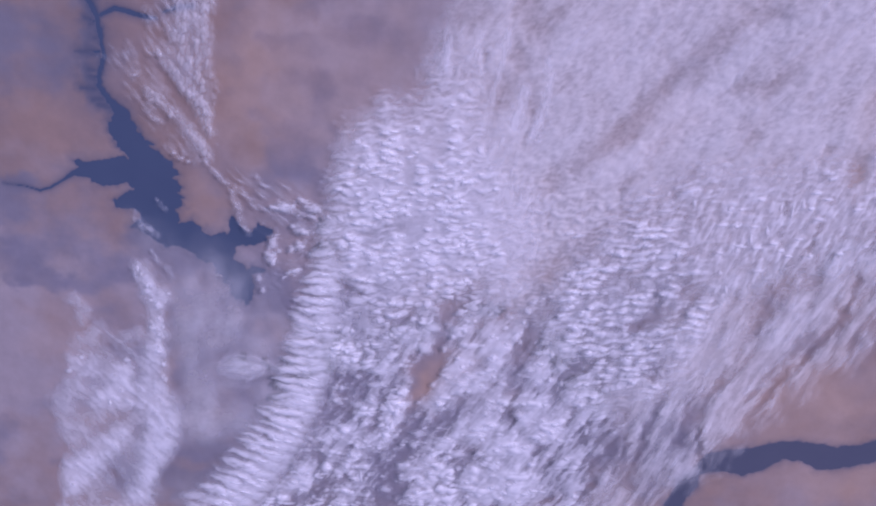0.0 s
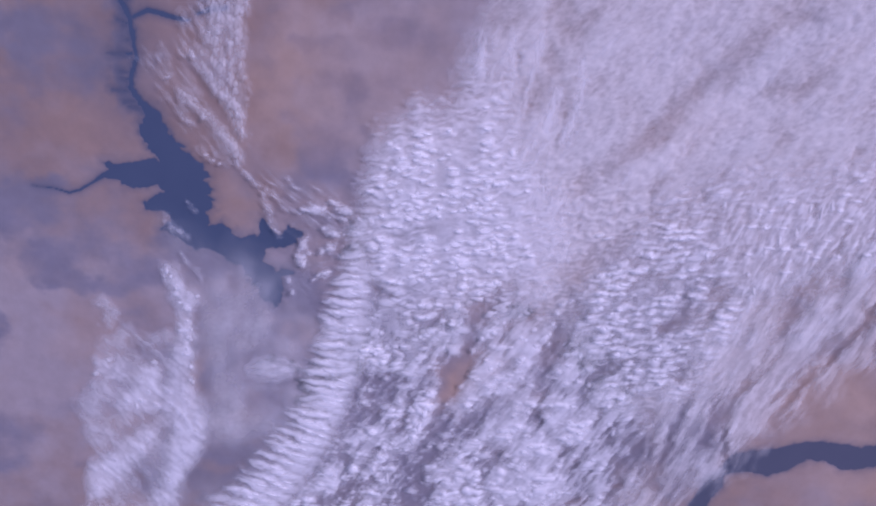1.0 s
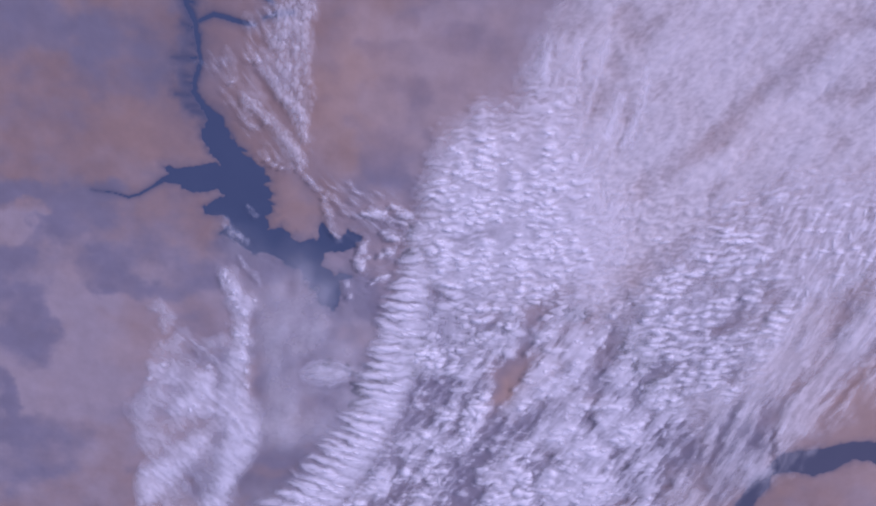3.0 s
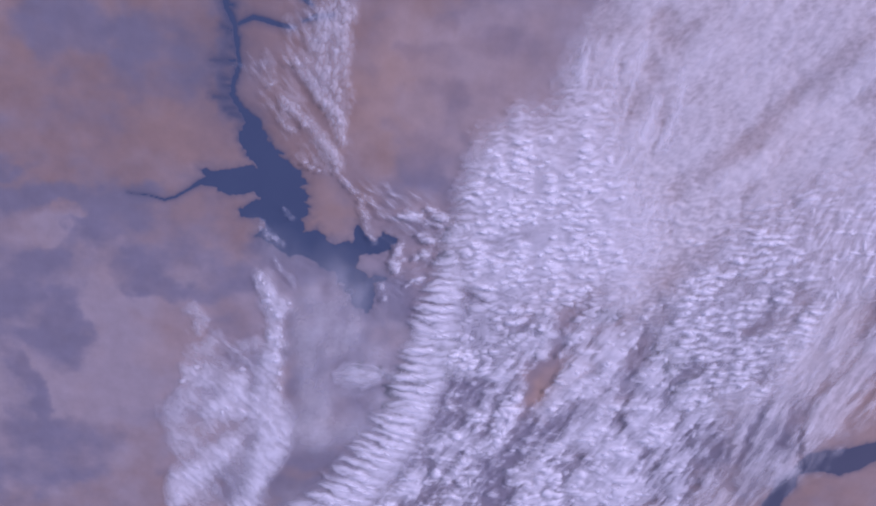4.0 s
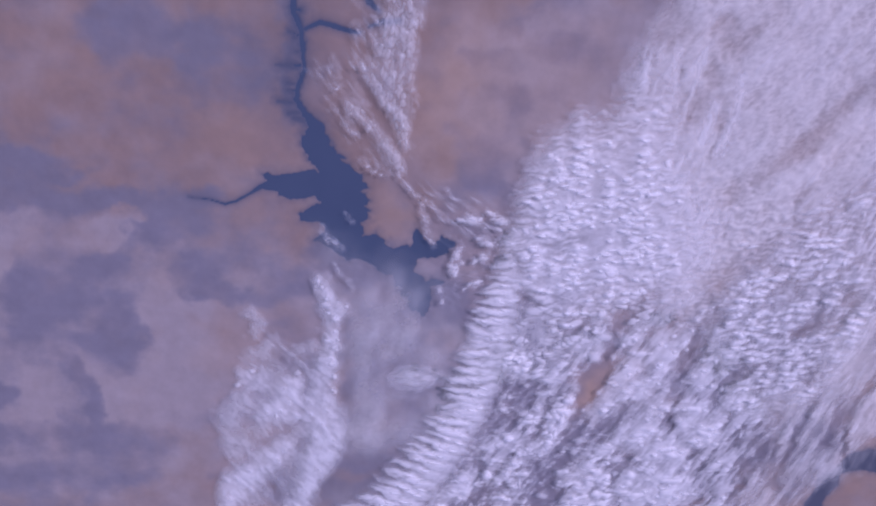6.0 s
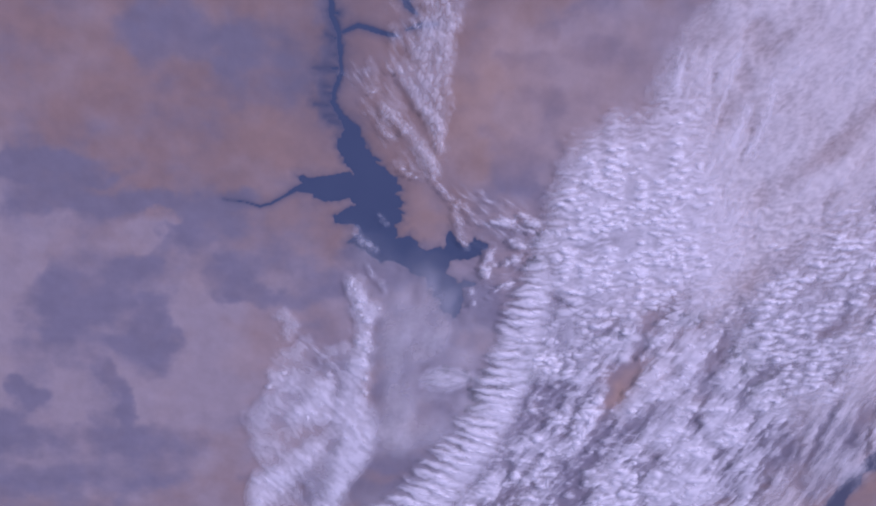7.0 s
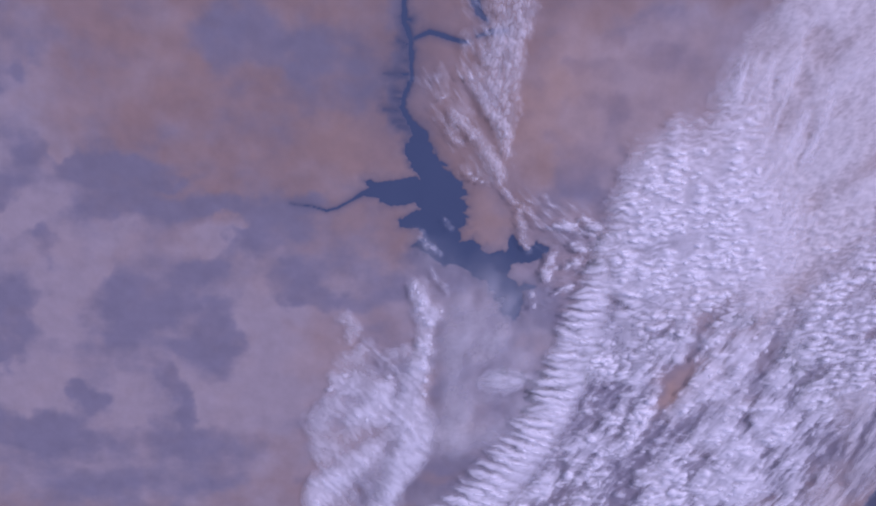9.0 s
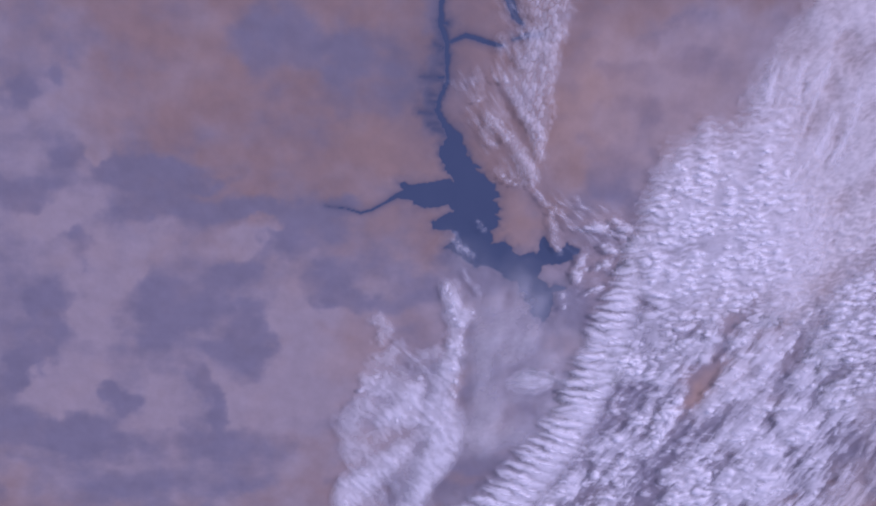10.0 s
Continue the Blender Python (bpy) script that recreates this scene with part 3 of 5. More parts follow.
SIDE_LANES = [
    [(-14.4, -270, 2.97), (-0.7, -253.4, 3.58), (10.7, -242, 3.54), (25.4, -234.2, 1.93)],
    [(-100.1, -298.7, 3.95), (-81.9, -283.7, 3.91), (-72.2, -270.3, 3.54), (-64.6, -257, 2.86), (-58.4, -243.9, 2.51), (-56.1, -227.7, 2.15)],
    [(-42.4, -280.3, 3.3), (-35.4, -258.8, 3.22), (-28.4, -240, 2.21)], [(9.3, -274.6, 3.35), (23.9, -278.7, 2.37)], [(70.5, -298.3, 3.18), (77.1, -284, 2.79), (86.5, -268.3, 2.41)],
    [(-37.3, -243.6, 2.94), (-30.4, -238.9, 2.63)], [(-47.1, -182.2, 2.17), (-36.8, -182.2, 1.09)], [(-51.5, -192.3, 1.65), (-57.8, -216, 2.27)],
    [(87.1, -199.1, 2.22), (97.5, -197.6, 2.77), (101.4, -183.2, 1.63)], [(63.6, -223.1, 2.86), (74, -218.5, 2.56), (84.4, -215.4, 1.98)], [(76.1, -230.7, 2.31), (82, -238.4, 2.92)],
]
SIDE_LANES += [
    [(52.1, -235.4, 2.33), (62.1, -244.8, 2.94)], [(85.3, -265.6, 2.42), (76.1, -285.6, 3.1), (73.6, -301, 3.16)],
    [(67.4, -155.5, 1.57), (71.9, -147.5, 1.55)], [(108.8, -180.3, 1.89), (113.4, -174.7, 1.88), (119.9, -180.3, 1.62)], [(-24.3, -203.9, 2.51), (-12.3, -192.2, 2.2)], [(21.1, -234, 1.74), (30.1, -218.6, 2.28)],
]
THREADS = [
    [(37.9, -95.3, 0.48), (36.3, -110.1, 0.98)], [(48.1, -146.2, 1.29), (46.5, -149.7, 0.78)], [(79.1, -136.3, 1.27), (82.8, -126.5, 1.01)], [(168.8, -144.6, 1.03), (169.1, -152.6, 1.04), (166.3, -160.7, 1.32)],
    [(152.5, -138, 0.77), (152.5, -143.3, 0.77)], [(168.9, -113.6, 1.98), (166, -118.6, 1)], [(136.1, -227.4, 1.15), (134.2, -233.5, 1.45)], [(162, -230.3, 2.31), (157.6, -238.1, 1.75)],
    [(192.6, -174.5, 2.69), (185.2, -200.2, 2.23), (172.2, -218.1, 2.28)], [(107.9, -239.9, 1.75), (98.9, -262.3, 1.5)], [(121.4, -239.8, 1.76), (117.1, -265.4, 2.42)], [(127.4, -258.9, 2.1), (130.4, -278.6, 1.84)],
    [(93.6, -265.5, 1.51), (85.3, -285.5, 1.86)], [(18, -72.8, 1.17), (18.6, -82.2, 1.18)], [(103.5, -221.4, 1.43), (100.3, -230.6, 1.44)],
]
PLUMES = [
    [(0.9, -62.5, 0.69), (1.4, -70.5, 1.39), (2.1, -79.8, 2.12)], [(15.9, -63.6, 0.69), (15.6, -72.8, 1.17), (16.2, -81, 1.41)], [(27.7, -61.3, 0.69), (26.7, -67, 1.39), (25, -75.1, 0.94), (23.6, -82.2, 0.94), (20.8, -87.4, 0.71), (20.7, -92.9, 0.96)],
    [(44.9, -75.1, 2.1), (45.4, -85.7, 1.42), (42.8, -96.5, 2.17), (39.2, -108.9, 1.72)], [(34.8, -86.9, 2.38), (30.6, -103.9, 2.92)], [(104.4, -85.6, 1.9), (97.3, -98.4, 2.42), (86.6, -113.3, 3.21), (71.8, -127, 3.02)],
    [(119.3, -82, 3.31), (110.9, -91.6, 2.87)], [(140.1, -71.5, 4.66), (152.7, -69.9, 1.86)], [(150.6, -63.4, 2.76), (160.6, -61.2, 1.38)], [(149, -76.8, 2.11), (153.5, -75.4, 0.94)],
]
PLUMES += [
    [(95.5, -221.4, 3.43), (88.9, -240, 4.09)], [(101.5, -244.6, 1.47), (97.4, -260.6, 2.1), (87.3, -273.8, 1.83), (81.3, -288.9, 2.18), (77.1, -302.7, 1.9)], [(141.2, -203.3, 5.58), (127.1, -218.3, 7.4), (115.4, -233.6, 4.64)],
    [(45.8, -244.9, 4.71), (54.4, -254.4, 5.95), (64.3, -260.8, 4.2)], [(41.1, -265.8, 5.44), (49.9, -279, 3.07)], [(16.5, -289.2, 12.44), (36, -282.4, 7.4)],
]
BAND = [(-54.5, -162.8, 3.05), (-55.7, -173.4, 7.71), (-59, -187.6, 10.92), (-62.5, -202.2, 12.11), (-66.8, -217.1, 12.8), (-71.2, -232.5, 13.5), (-78.2, -248.2, 14.21), (-88.1, -264.3, 16.05), (-101.1, -280.8, 17.93), (-115.6, -297.8, 18.73), (-134.2, -318.7, 20.16)]
FIELD = [(2.7, -63.6), (-3.1, -79.9), (-10.3, -95.4), (-24.6, -96.7), (-38.1, -105.3), (-44.2, -119.1), (-48, -139.8), (-51.2, -155.8), (-47.9, -169.6), (-47.8, -186.5), (-53.3, -204), (-58.1, -222), (-46, -222), (-24.4, -212.8),
         (-0.6, -200.9), (29, -187), (46, -168), (45, -143), (31, -121.5), (23.2, -96.6), (15.7, -75.1), (9.7, -65.9)]
UPPER = [(-2, -75.9), (8.1, -61.9), (15.5, -48.2), (22.6, -30.5), (30.5, -13.4), (40, 7.3), (108.3, 12.5), (248.9, 4.6), (289.9, -152.3), (207.1, -177.2), (180.5, -203.2), (136.9, -233.5), (109.3, -255.7), (78.3, -243.1), (47, -209.6),
         (25.3, -186.3), (19.5, -155.7), (14, -121.5), (8.7, -79.8)]
EAST = [(50.7, -174.9), (67.8, -161), (84, -142.1), (111.9, -123.8), (148.5, -123.8), (186.2, -116.1), (243.1, -111), (263.7, -147), (160.7, -174.5), (128.4, -183.1), (117.9, -206.4), (104.3, -230.6), (83.3, -236.9),
        (67.6, -246.4), (52.7, -218.6), (46.4, -194.9)]
SOUTH = [(-57.5, -210), (-24.2, -201), (17.6, -192.1), (43.9, -197.8), (66.7, -230.7), (84.4, -252.6), (81.6, -292.3), (72.3, -327.5), (-120.1, -328.6), (-90.5, -283), (-63.7, -253.3)]
SLANT = [(107.7, -209.4), (128.8, -186), (162.4, -169), (202.6, -152.5), (262.4, -141.7), (256.2, -168.7), (224, -190.7), (199, -211.1), (178.6, -232.2), (159.2, -247.8), (142.4, -267.1), (134.2, -280.3),
         (110.4, -299), (92.6, -327.3), (66.5, -327.5), (75.9, -292.4), (87.8, -262.3), (96.8, -236.8)]
WEST = [(-143.9, -166.9), (-138.4, -168.9), (-126.8, -181.1), (-128.9, -198.4), (-131.5, -213.3), (-133.6, -230.1), (-126.1, -247.5), (-129.3, -264.3), (-140.9, -280), (-147.1, -296.9), (-151.6, -321.4), (-200, -320.1), (-193.8, -285.6), (-187, -269.1),
        (-190.5, -254.4), (-191.6, -238.6), (-181.8, -227.9), (-181.3, -214.2), (-174.4, -205.4), (-174.9, -186.5), (-170.4, -184.2), (-163.5, -195.8), (-151.5, -204.7), (-141.5, -201.9), (-139.4, -186.7)]
PALE = [(-139, -149.3), (-124.4, -154.7), (-99.8, -162.8), (-80.5, -178.1), (-68.4, -192.4), (-72.8, -222.1), (-79.8, -247), (-98.5, -276.3), (-123.4, -302), (-145.6, -321.5), (-160.2, -321.6), (-146.2, -276.6), (-133.2, -234.6), (-128.6, -192.5), (-128.3, -167)]
RING = [(-109, -221.5), (-104.7, -216.7), (-94.8, -215.2), (-85.6, -217.9), (-82.2, -221.6), (-85.9, -225.9), (-94.2, -230.5), (-102.7, -229.2), (-107.9, -225.8)]
NORTH = [(-125.1, -37), (-114, -9.5), (-101.1, -1.4), (-86.9, -13.6), (-89, -32.6), (-93.6, -59.1), (-98.5, -91.9), (-98.5, -114.1), (-103.6, -121.7), (-120.5, -119.2), (-130.1, -96.8), (-141.6, -75.3), (-138, -66), (-123.8, -63.7)]
TAILS = [(-102.2, -119.2), (-79.4, -126.8), (-50.3, -137.2), (-46, -153.1), (-59, -161.3), (-73.7, -153.2), (-88.3, -145.2), (-97.2, -132)]
KNOTS = [(-80.8, -145.2), (-62.8, -138.5), (-48.1, -142.4), (-51.3, -158.6), (-64.6, -169.6), (-73.3, -186.6), (-84.6, -180.9), (-81.9, -161.4)]


SLANT_BLADES = [
    [(92.6, -200.1, 1.33), (83.7, -230.5, 2.46), (76.5, -256, 3.07), (66.2, -282.6, 2.57)],
    [(105.3, -206.1, 2.69), (97.4, -230.6, 3.83), (89.1, -256.1, 2.8)],
    [(131, -179.7, 3.68), (123.3, -200.1, 5.89), (113.4, -227.5, 4.92), (105.1, -249.6, 2.78)],
    [(155.3, -215.3, 2.72), (144, -230.7, 3.85), (135.3, -246.5, 3.34), (129.6, -266.1, 2.26)],
    [(99.2, -246.4, 1.11), (91.5, -265.9, 1.69), (82.2, -286.1, 1.72)],
    [(168.9, -185.5, 3.18), (159.7, -209.2, 3.79), (149.5, -230.7, 2.75)],
    [(168.5, -154.4, 4.13), (155.4, -168.3, 3.13), (143.3, -174, 2.62)],
    [(122.7, -256.2, 2.52), (116.7, -276.1, 2.28)],
    [(181.5, -168.3, 3.66), (178, -191.3, 3.2)],
    [(187.5, -146.2, 3.08), (181, -165.5, 2.61)],
]
SLANT_GAPS = [
    [(99.7, -215.1, 1.62), (90.5, -243.2, 1.94), (84.5, -265.9, 2.25), (78.2, -289.5, 2.29)],
    [(115.9, -215.2, 1.62), (106.7, -240, 2.49), (98.6, -266, 2.82), (94, -289.6, 3.45)],
    [(123.9, -185.5, 1.06), (120.8, -197.2, 1.33), (115.1, -209.1, 1.35)],
    [(152.1, -179.7, 1.84), (149.2, -191.3, 2.66), (146.6, -203.2, 1.88)],
    [(135.8, -221.4, 1.64), (125.6, -246.5, 2.23), (118.3, -266, 2.82)],
    [(165.8, -221.4, 2.19), (158.6, -235.5, 2.49), (150.2, -253, 2.52)],
    [(173.5, -203.2, 1.89), (166.1, -215.3, 2.18)],
    [(70.4, -265.8, 1.97), (69.6, -289.4, 2.58)],
    [(174.8, -174, 1.58), (170, -191.3, 1.87)],
]
SOUTH_THIN = [
    [(-97.1, -296.4, 5.68), (-83.7, -279.5, 5.05), (-72, -262.9, 4.15), (-64.9, -251.6, 3.02), (-60.1, -244.6, 2.18)],
    [(-41.5, -232.7, 4.06), (-46.4, -243.7, 3.82), (-55.3, -251.7, 3.02)],
    [(-37.4, -226.5, 3.23), (-32, -224.1, 2.15)],
    [(-27.6, -269.7, 5.59), (-30.3, -284.8, 7.35), (-34.5, -300.2, 8.01)],
    [(-12.8, -243.8, 2.74), (-14.5, -256.6, 4.15), (-19.8, -271.4, 5.04)],
    [(-52.9, -288.1, 2.55), (-55.9, -300.1, 2.86)],
    [(-61.7, -274.5, 2.8), (-65.6, -284.6, 2.25)],
    [(-68.3, -223.4, 1.88), (-60.6, -214.3, 1.86), (-55.9, -199.4, 1.84), (-52.3, -184.9, 1.56)],
    [(-8.3, -259.9, 4.16), (0.5, -249.3, 3.58), (11.9, -243.9, 2.74)],
    [(4.8, -276.5, 7.32), (11.6, -271.5, 5.61)],
]
SOUTH_THIN += [
    [(53.8, -234.6, 6.01), (60.9, -222.2, 4.33)],
    [(67.9, -255.3, 2.23), (71.9, -275.2, 3.96), (72.5, -292.2, 4.59)],
    [(59.1, -285.2, 4.56), (55.7, -297.2, 4.03)],
    [(78.8, -261.9, 2.8), (76.7, -275.2, 2.83)],
    [(-4.4, -202.4, 2.12), (-2.1, -190.7, 2.36), (5.5, -184.9, 2.09)],
    [(-40.2, -300.2, 6.29), (-24.5, -300.3, 6.3)],
    [(25.8, -247.1, 2.2), (35.7, -252, 1.66)],
    [(44.9, -265.1, 1.68), (56, -281.8, 1.99)],
]
SOUTH_THICK = [
    [(-81.4, -294.8, 4.54), (-69.8, -284.6, 4.51), (-66.3, -276.2, 3.36)],
    [(-55.4, -262, 2.77), (-49.3, -254.9, 2.48)],
    [(-47.8, -280.6, 3.1), (-45.8, -271.3, 2.51)],
    [(-41.4, -220.4, 3.22), (-26.7, -222.9, 3.76)],
    [(-15.7, -232.8, 2.71), (-21.8, -243.8, 3.28), (-26.3, -256.6, 3.32), (-34.6, -264.7, 3.34)],
    [(-17.1, -264.8, 3.34), (-12.4, -264.2, 2.23)],
    [(-13.4, -281.5, 5.65), (-0.7, -279.9, 5.08), (-7, -288.3, 5.11)],
    [(9.8, -226.6, 7.58), (18.1, -229.8, 7.06)],
    [(-0.8, -232.8, 5.43), (-8.7, -243.8, 2.74)],
    [(11, -256.7, 6.66), (20.7, -255.2, 5.54)],
    [(20.8, -286.7, 11.38), (38.1, -292, 9.72)],
    [(46.8, -252, 7.76), (55.7, -260.2, 5.02), (41.8, -239.2, 3.84)],
]
SOUTH_THICK += [
    [(28.1, -265, 5.59), (39.5, -268.3, 4.49)],
    [(49.3, -229.9, 2.72), (44.5, -219.1, 3.23)],
    [(24.2, -217.5, 5.38), (24.9, -205.4, 4.79)],
    [(-43.1, -296.7, 3.99), (-53.1, -298.4, 2.28)],
    [(1.3, -298.7, 6.88), (-13.1, -296.9, 4.57)],
    [(57.4, -245.6, 3.86), (62.4, -239.3, 3.29)],
    [(-63.7, -263, 2.22), (-69.5, -271.2, 2.23)],
    [(-33.3, -242.2, 3.82), (-38.8, -249.1, 2.74)],
    [(4.4, -264.9, 3.35), (-5.4, -264.9, 2.23)],
]
VEIL_LANES = [
    [(60.5, -122.8, 2.99), (70.7, -112, 3.95), (80.9, -103.7, 4.91), (93.6, -87.6, 6.29), (106.8, -77.9, 6.24), (114.6, -66, 4.27), (125, -56.7, 3.3), (138.7, -53.9, 4.7)],
    [(119.7, -91.9, 2.19), (127.3, -86.3, 3.63), (139.2, -85, 2.91), (151.6, -79.6, 2.9)],
    [(97.9, -102.4, 1.47), (92.7, -110.5, 1.48)],
    [(79.2, -129.3, 1.76), (78.8, -142.6, 2.03)],
    [(33.2, -52.6, 3.72), (38.5, -60.6, 4.22), (46.6, -59.4, 3.75)],
    [(25.8, -83, 2.87), (25.1, -92.7, 3.14)],
    [(31.1, -73.4, 3.32), (30.5, -83, 3.35)],
    [(36.3, -107.6, 1.23), (39.2, -96.3, 0.97)],
]
VEIL_LANES += [
    [(151.8, -191.8, 2.4), (149.7, -203.7, 2.16), (153.9, -180.2, 2.11)],
    [(47.5, -132, 2.01), (50.4, -120.3, 1.49)],
    [(130.2, -104.8, 2.47), (138.5, -110.3, 2.23)],
]


def plumes(x, y, spines, soft, seed, sway=1.2):
    """Brighter strokes: 1 along the spines, fading to the sides."""
    rx, ry = x + sway * layers(x / 6, y / 6, seed, 3), y + sway * layers(x / 6, y / 6, seed + 50, 3)
    most = np.zeros(x.shape)
    for spine in spines:
        most = np.maximum(most, ramp(along(rx, ry, spine), -soft, soft))
    return most


def band_field(x, y):
    wx, wy = x + 1.3 * layers(x / 7, y / 7, 3, 3), y + 1.3 * layers(x / 7, y / 7, 4, 3)
    edge = ramp(along(wx, wy, BAND), -5.0, 8.0)
    slope = 0.08 + 0.40 * ramp(-y, 222, 262)              # the ribs lean more towards the south
    spine = np.array(BAND)[::-1]
    across = x - np.interp(y, spine[:, 1], spine[:, 0])
    v = y + slope * (x - -66.5) + 2.4 * layers(x / 17, y / 9, 11, 3) + 0.9 * gradient_noise(x / 6, y / 5, 15)
    rib = (0.5 + 0.5 * np.cos(2 * math.pi * (v + 0.002 * (v + 230) ** 2) / 5.2)) ** 0.6      # closer ribs in the north
    ragged = 7.5 * layers(x / 16, v / 3.2, 14, 2)           # it thins out in feathers towards the west
    body = 0.06 + 0.94 * ramp(across + ragged + 8 * rib, -11, 11) ** 1.3
    uneven = ramp(layers(x / 9, v / 4, 12, 3), -0.9, 0.5) * (0.72 + 0.28 * ramp(layers(x / 12, y / 16, 16, 2), -0.5, 0.2))
    return edge * body * (0.34 + 0.10 * ramp(across, 2, 10) + (0.90 - 0.2 * ramp(across, 2, 10)) * rib * (0.3 + 0.7 * uneven) + 0.26 * layers(x / 5, y / 2.0, 13, 3))


def columns(x, y, seed):
    """Upright swathes of thicker and thinner cloud."""
    return 0.10 + 0.55 * ramp(layers(x / 20, y / 12, seed + 18, 3), -0.7, 0.6) + 0.62 * ramp(layers(x / 9, y / 40, seed + 27, 2, 0.4), -0.6, 0.55)


def field_field(x, y):
    edge = cover(x, y, FIELD, 17.0, 21, 3.0) ** 1.35 * (0.25 + 0.75 * ramp(-y, 56, 92)) * (1 - 0.75 * ramp(x + 0.25 * (y + 150), 0, 42))
    open_ = (1 - 0.82 * (1 - gaps(x, y, LANES, 6.0, 23, 4.0))) * gaps(x, y, BARE, 4.0, 22, 1.1) * (1 - 0.8 * (1 - gaps(x, y, SIDE_LANES, 3.0, 24)))
    south = ramp(-y, 158, 192)                            # rounder heaps towards the south
    rows = 0.36 + (1.25 * crests(x, y, 1, 3.5, 7.5, 25) * (0.40 + 0.75 * puffs(x, y, 2, 8.0, 4.4, 33, 0.6, 0.7)) + 0.5 * flocks(x, y, 4, 6.0, 2.4, 26) ** 1.3) * columns(x, y, 25)
    heaps = 0.12 + (1.9 * np.clip(puffs(x, y, 2, 6.4, 3.3, 28, 0.8, 0.65) - 0.22, 0, 1) * (0.35 + 0.9 * flocks(x, y, 10, 9.0, 6.0, 31)) + 0.3 * flocks(x, y, 0, 3.2, 1.8, 27)) * columns(x, y, 28)
    tex = (rows * (1 - south) + heaps * south) * (1 - 0.75 * plumes(x, y, SOUTH_THIN, 4.0, 61, 3.2))
    halo = 0.30 * ramp(inside_by(x, y, FIELD), -15, 9) * streaks(x, y, 76, 13, 3.4, 30) ** 1.6
    return np.maximum(edge * open_ * np.maximum(tex * 1.0, 0.8 * plumes(x, y, PLUMES, 1.6, 29)), halo * open_) * (1 - 0.7 * (1 - gaps(x, y, EAST_LANES, 4.0, 47, 3.2)))


def upper_field(x, y):
    edge = cover(x, y, UPPER, 16.0, 31)
    lanes = (1 - 0.36 * (1 - gaps(x, y, LANES, 6.0, 33))) * (1 - 0.5 * (1 - gaps(x, y, VEIL_LANES, 7.0, 38, 4.5))) * (1 - 0.86 * (1 - gaps(x, y, BARE, 5.0, 33, 1.1))) * (1 - 0.55 * (1 - gaps(x, y, THREADS, 1.5, 34)))
    low = ramp(-y - 0.35 * x, 88, 122)            # ripples in the lower half, combed ice above
    combed = 0.36 * streaks(x, y, 58, 22, 6.0, 35) + 0.24 * crests(x, y, 8, 2.6, 5.0, 40) + 0.20 * flocks(x, y, 24, 3.2, 1.7, 42)
    rippled = 0.75 * crests(x, y, 4, 2.9, 6.0, 37) + 0.22 * flocks(x, y, 72, 4.4, 1.8, 36)
    tex = combed * (1 - 0.6 * low) + rippled * (0.12 + 0.88 * low) - 0.14 + 0.16 * layers(x / 30, y / 26, 39, 4)
    lanes = lanes * (1 - 0.85 * np.maximum(cover(x, y, EAST, 12.0, 32, 3.0) * (1 - 0.25 * ramp(x, 101, 130)), cover(x, y, SOUTH, 12.0, 30, 3.0)))
    lanes = lanes * (1 - 0.72 * cover(x, y, SLANT, 12.0, 43, 4.0))
    lanes = lanes * (1 - 0.34 * (1 - gaps(x, y, EAST_LANES, 5.0, 47, 3.2)))
    return edge * lanes * (0.68 + tex + 0.36 * plumes(x, y, PLUMES[5:7] + PLUMES[12:13], 4.0, 38))


def east_field(x, y):
    edge = cover(x, y, EAST, 12.0, 41, 4.0)
    open_ = gaps(x, y, BARE, 4.0, 22, 1.1) * (1 - 0.8 * (1 - gaps(x, y, LANES, 4.0, 43))) * (1 - 0.75 * (1 - gaps(x, y, SIDE_LANES, 2.5, 44))) * (1 - 0.6 * (1 - gaps(x, y, THREADS, 1.5, 46)))
    swathe = 0.28 + 0.9 * eased_streaks(x, y, 50)
    rows = 0.13 + swathe * (0.08 + 1.05 * crests(x, y, 3, 3.7, 9.0, 45, 1.3, 0.5) + 0.45 * puffs(x, y, 3, 6.0, 3.0, 51, 0.8, 0.5))
    upland = ramp(y - 0.25 * (x - 130), -160, -128)       # lying crests in the north, upright ones below
    ticks = 0.17 + (0.62 * flocks(x, y, 74, 8.0, 2.6, 47) ** 1.3 * (1 - 0.7 * upland) + 0.6 * crests(x, y, 6, 3.5, 8.5, 52, 1.2, 0.5) * (0.15 + 0.85 * upland)) * (0.3 + 0.7 * flocks(x, y, 62, 10.0, 4.0, 48))
    upright = 0.55 + 0.5 * streaks(x, y, 68, 11, 3.2, 49)
    open_ = open_ * (1 - 0.75 * plumes(x, y, SOUTH_THIN, 4.0, 61, 3.2))
    open_ = open_ * (1 - 0.62 * (1 - gaps(x, y, EAST_LANES, 4.0, 47, 3.2)))
    far = ramp(x + 0.6 * (y + 160), 96, 124)      # towards the east the rows turn upright
    return edge * open_ * upright * (rows * (1 - 0.8 * far) + ticks * far)


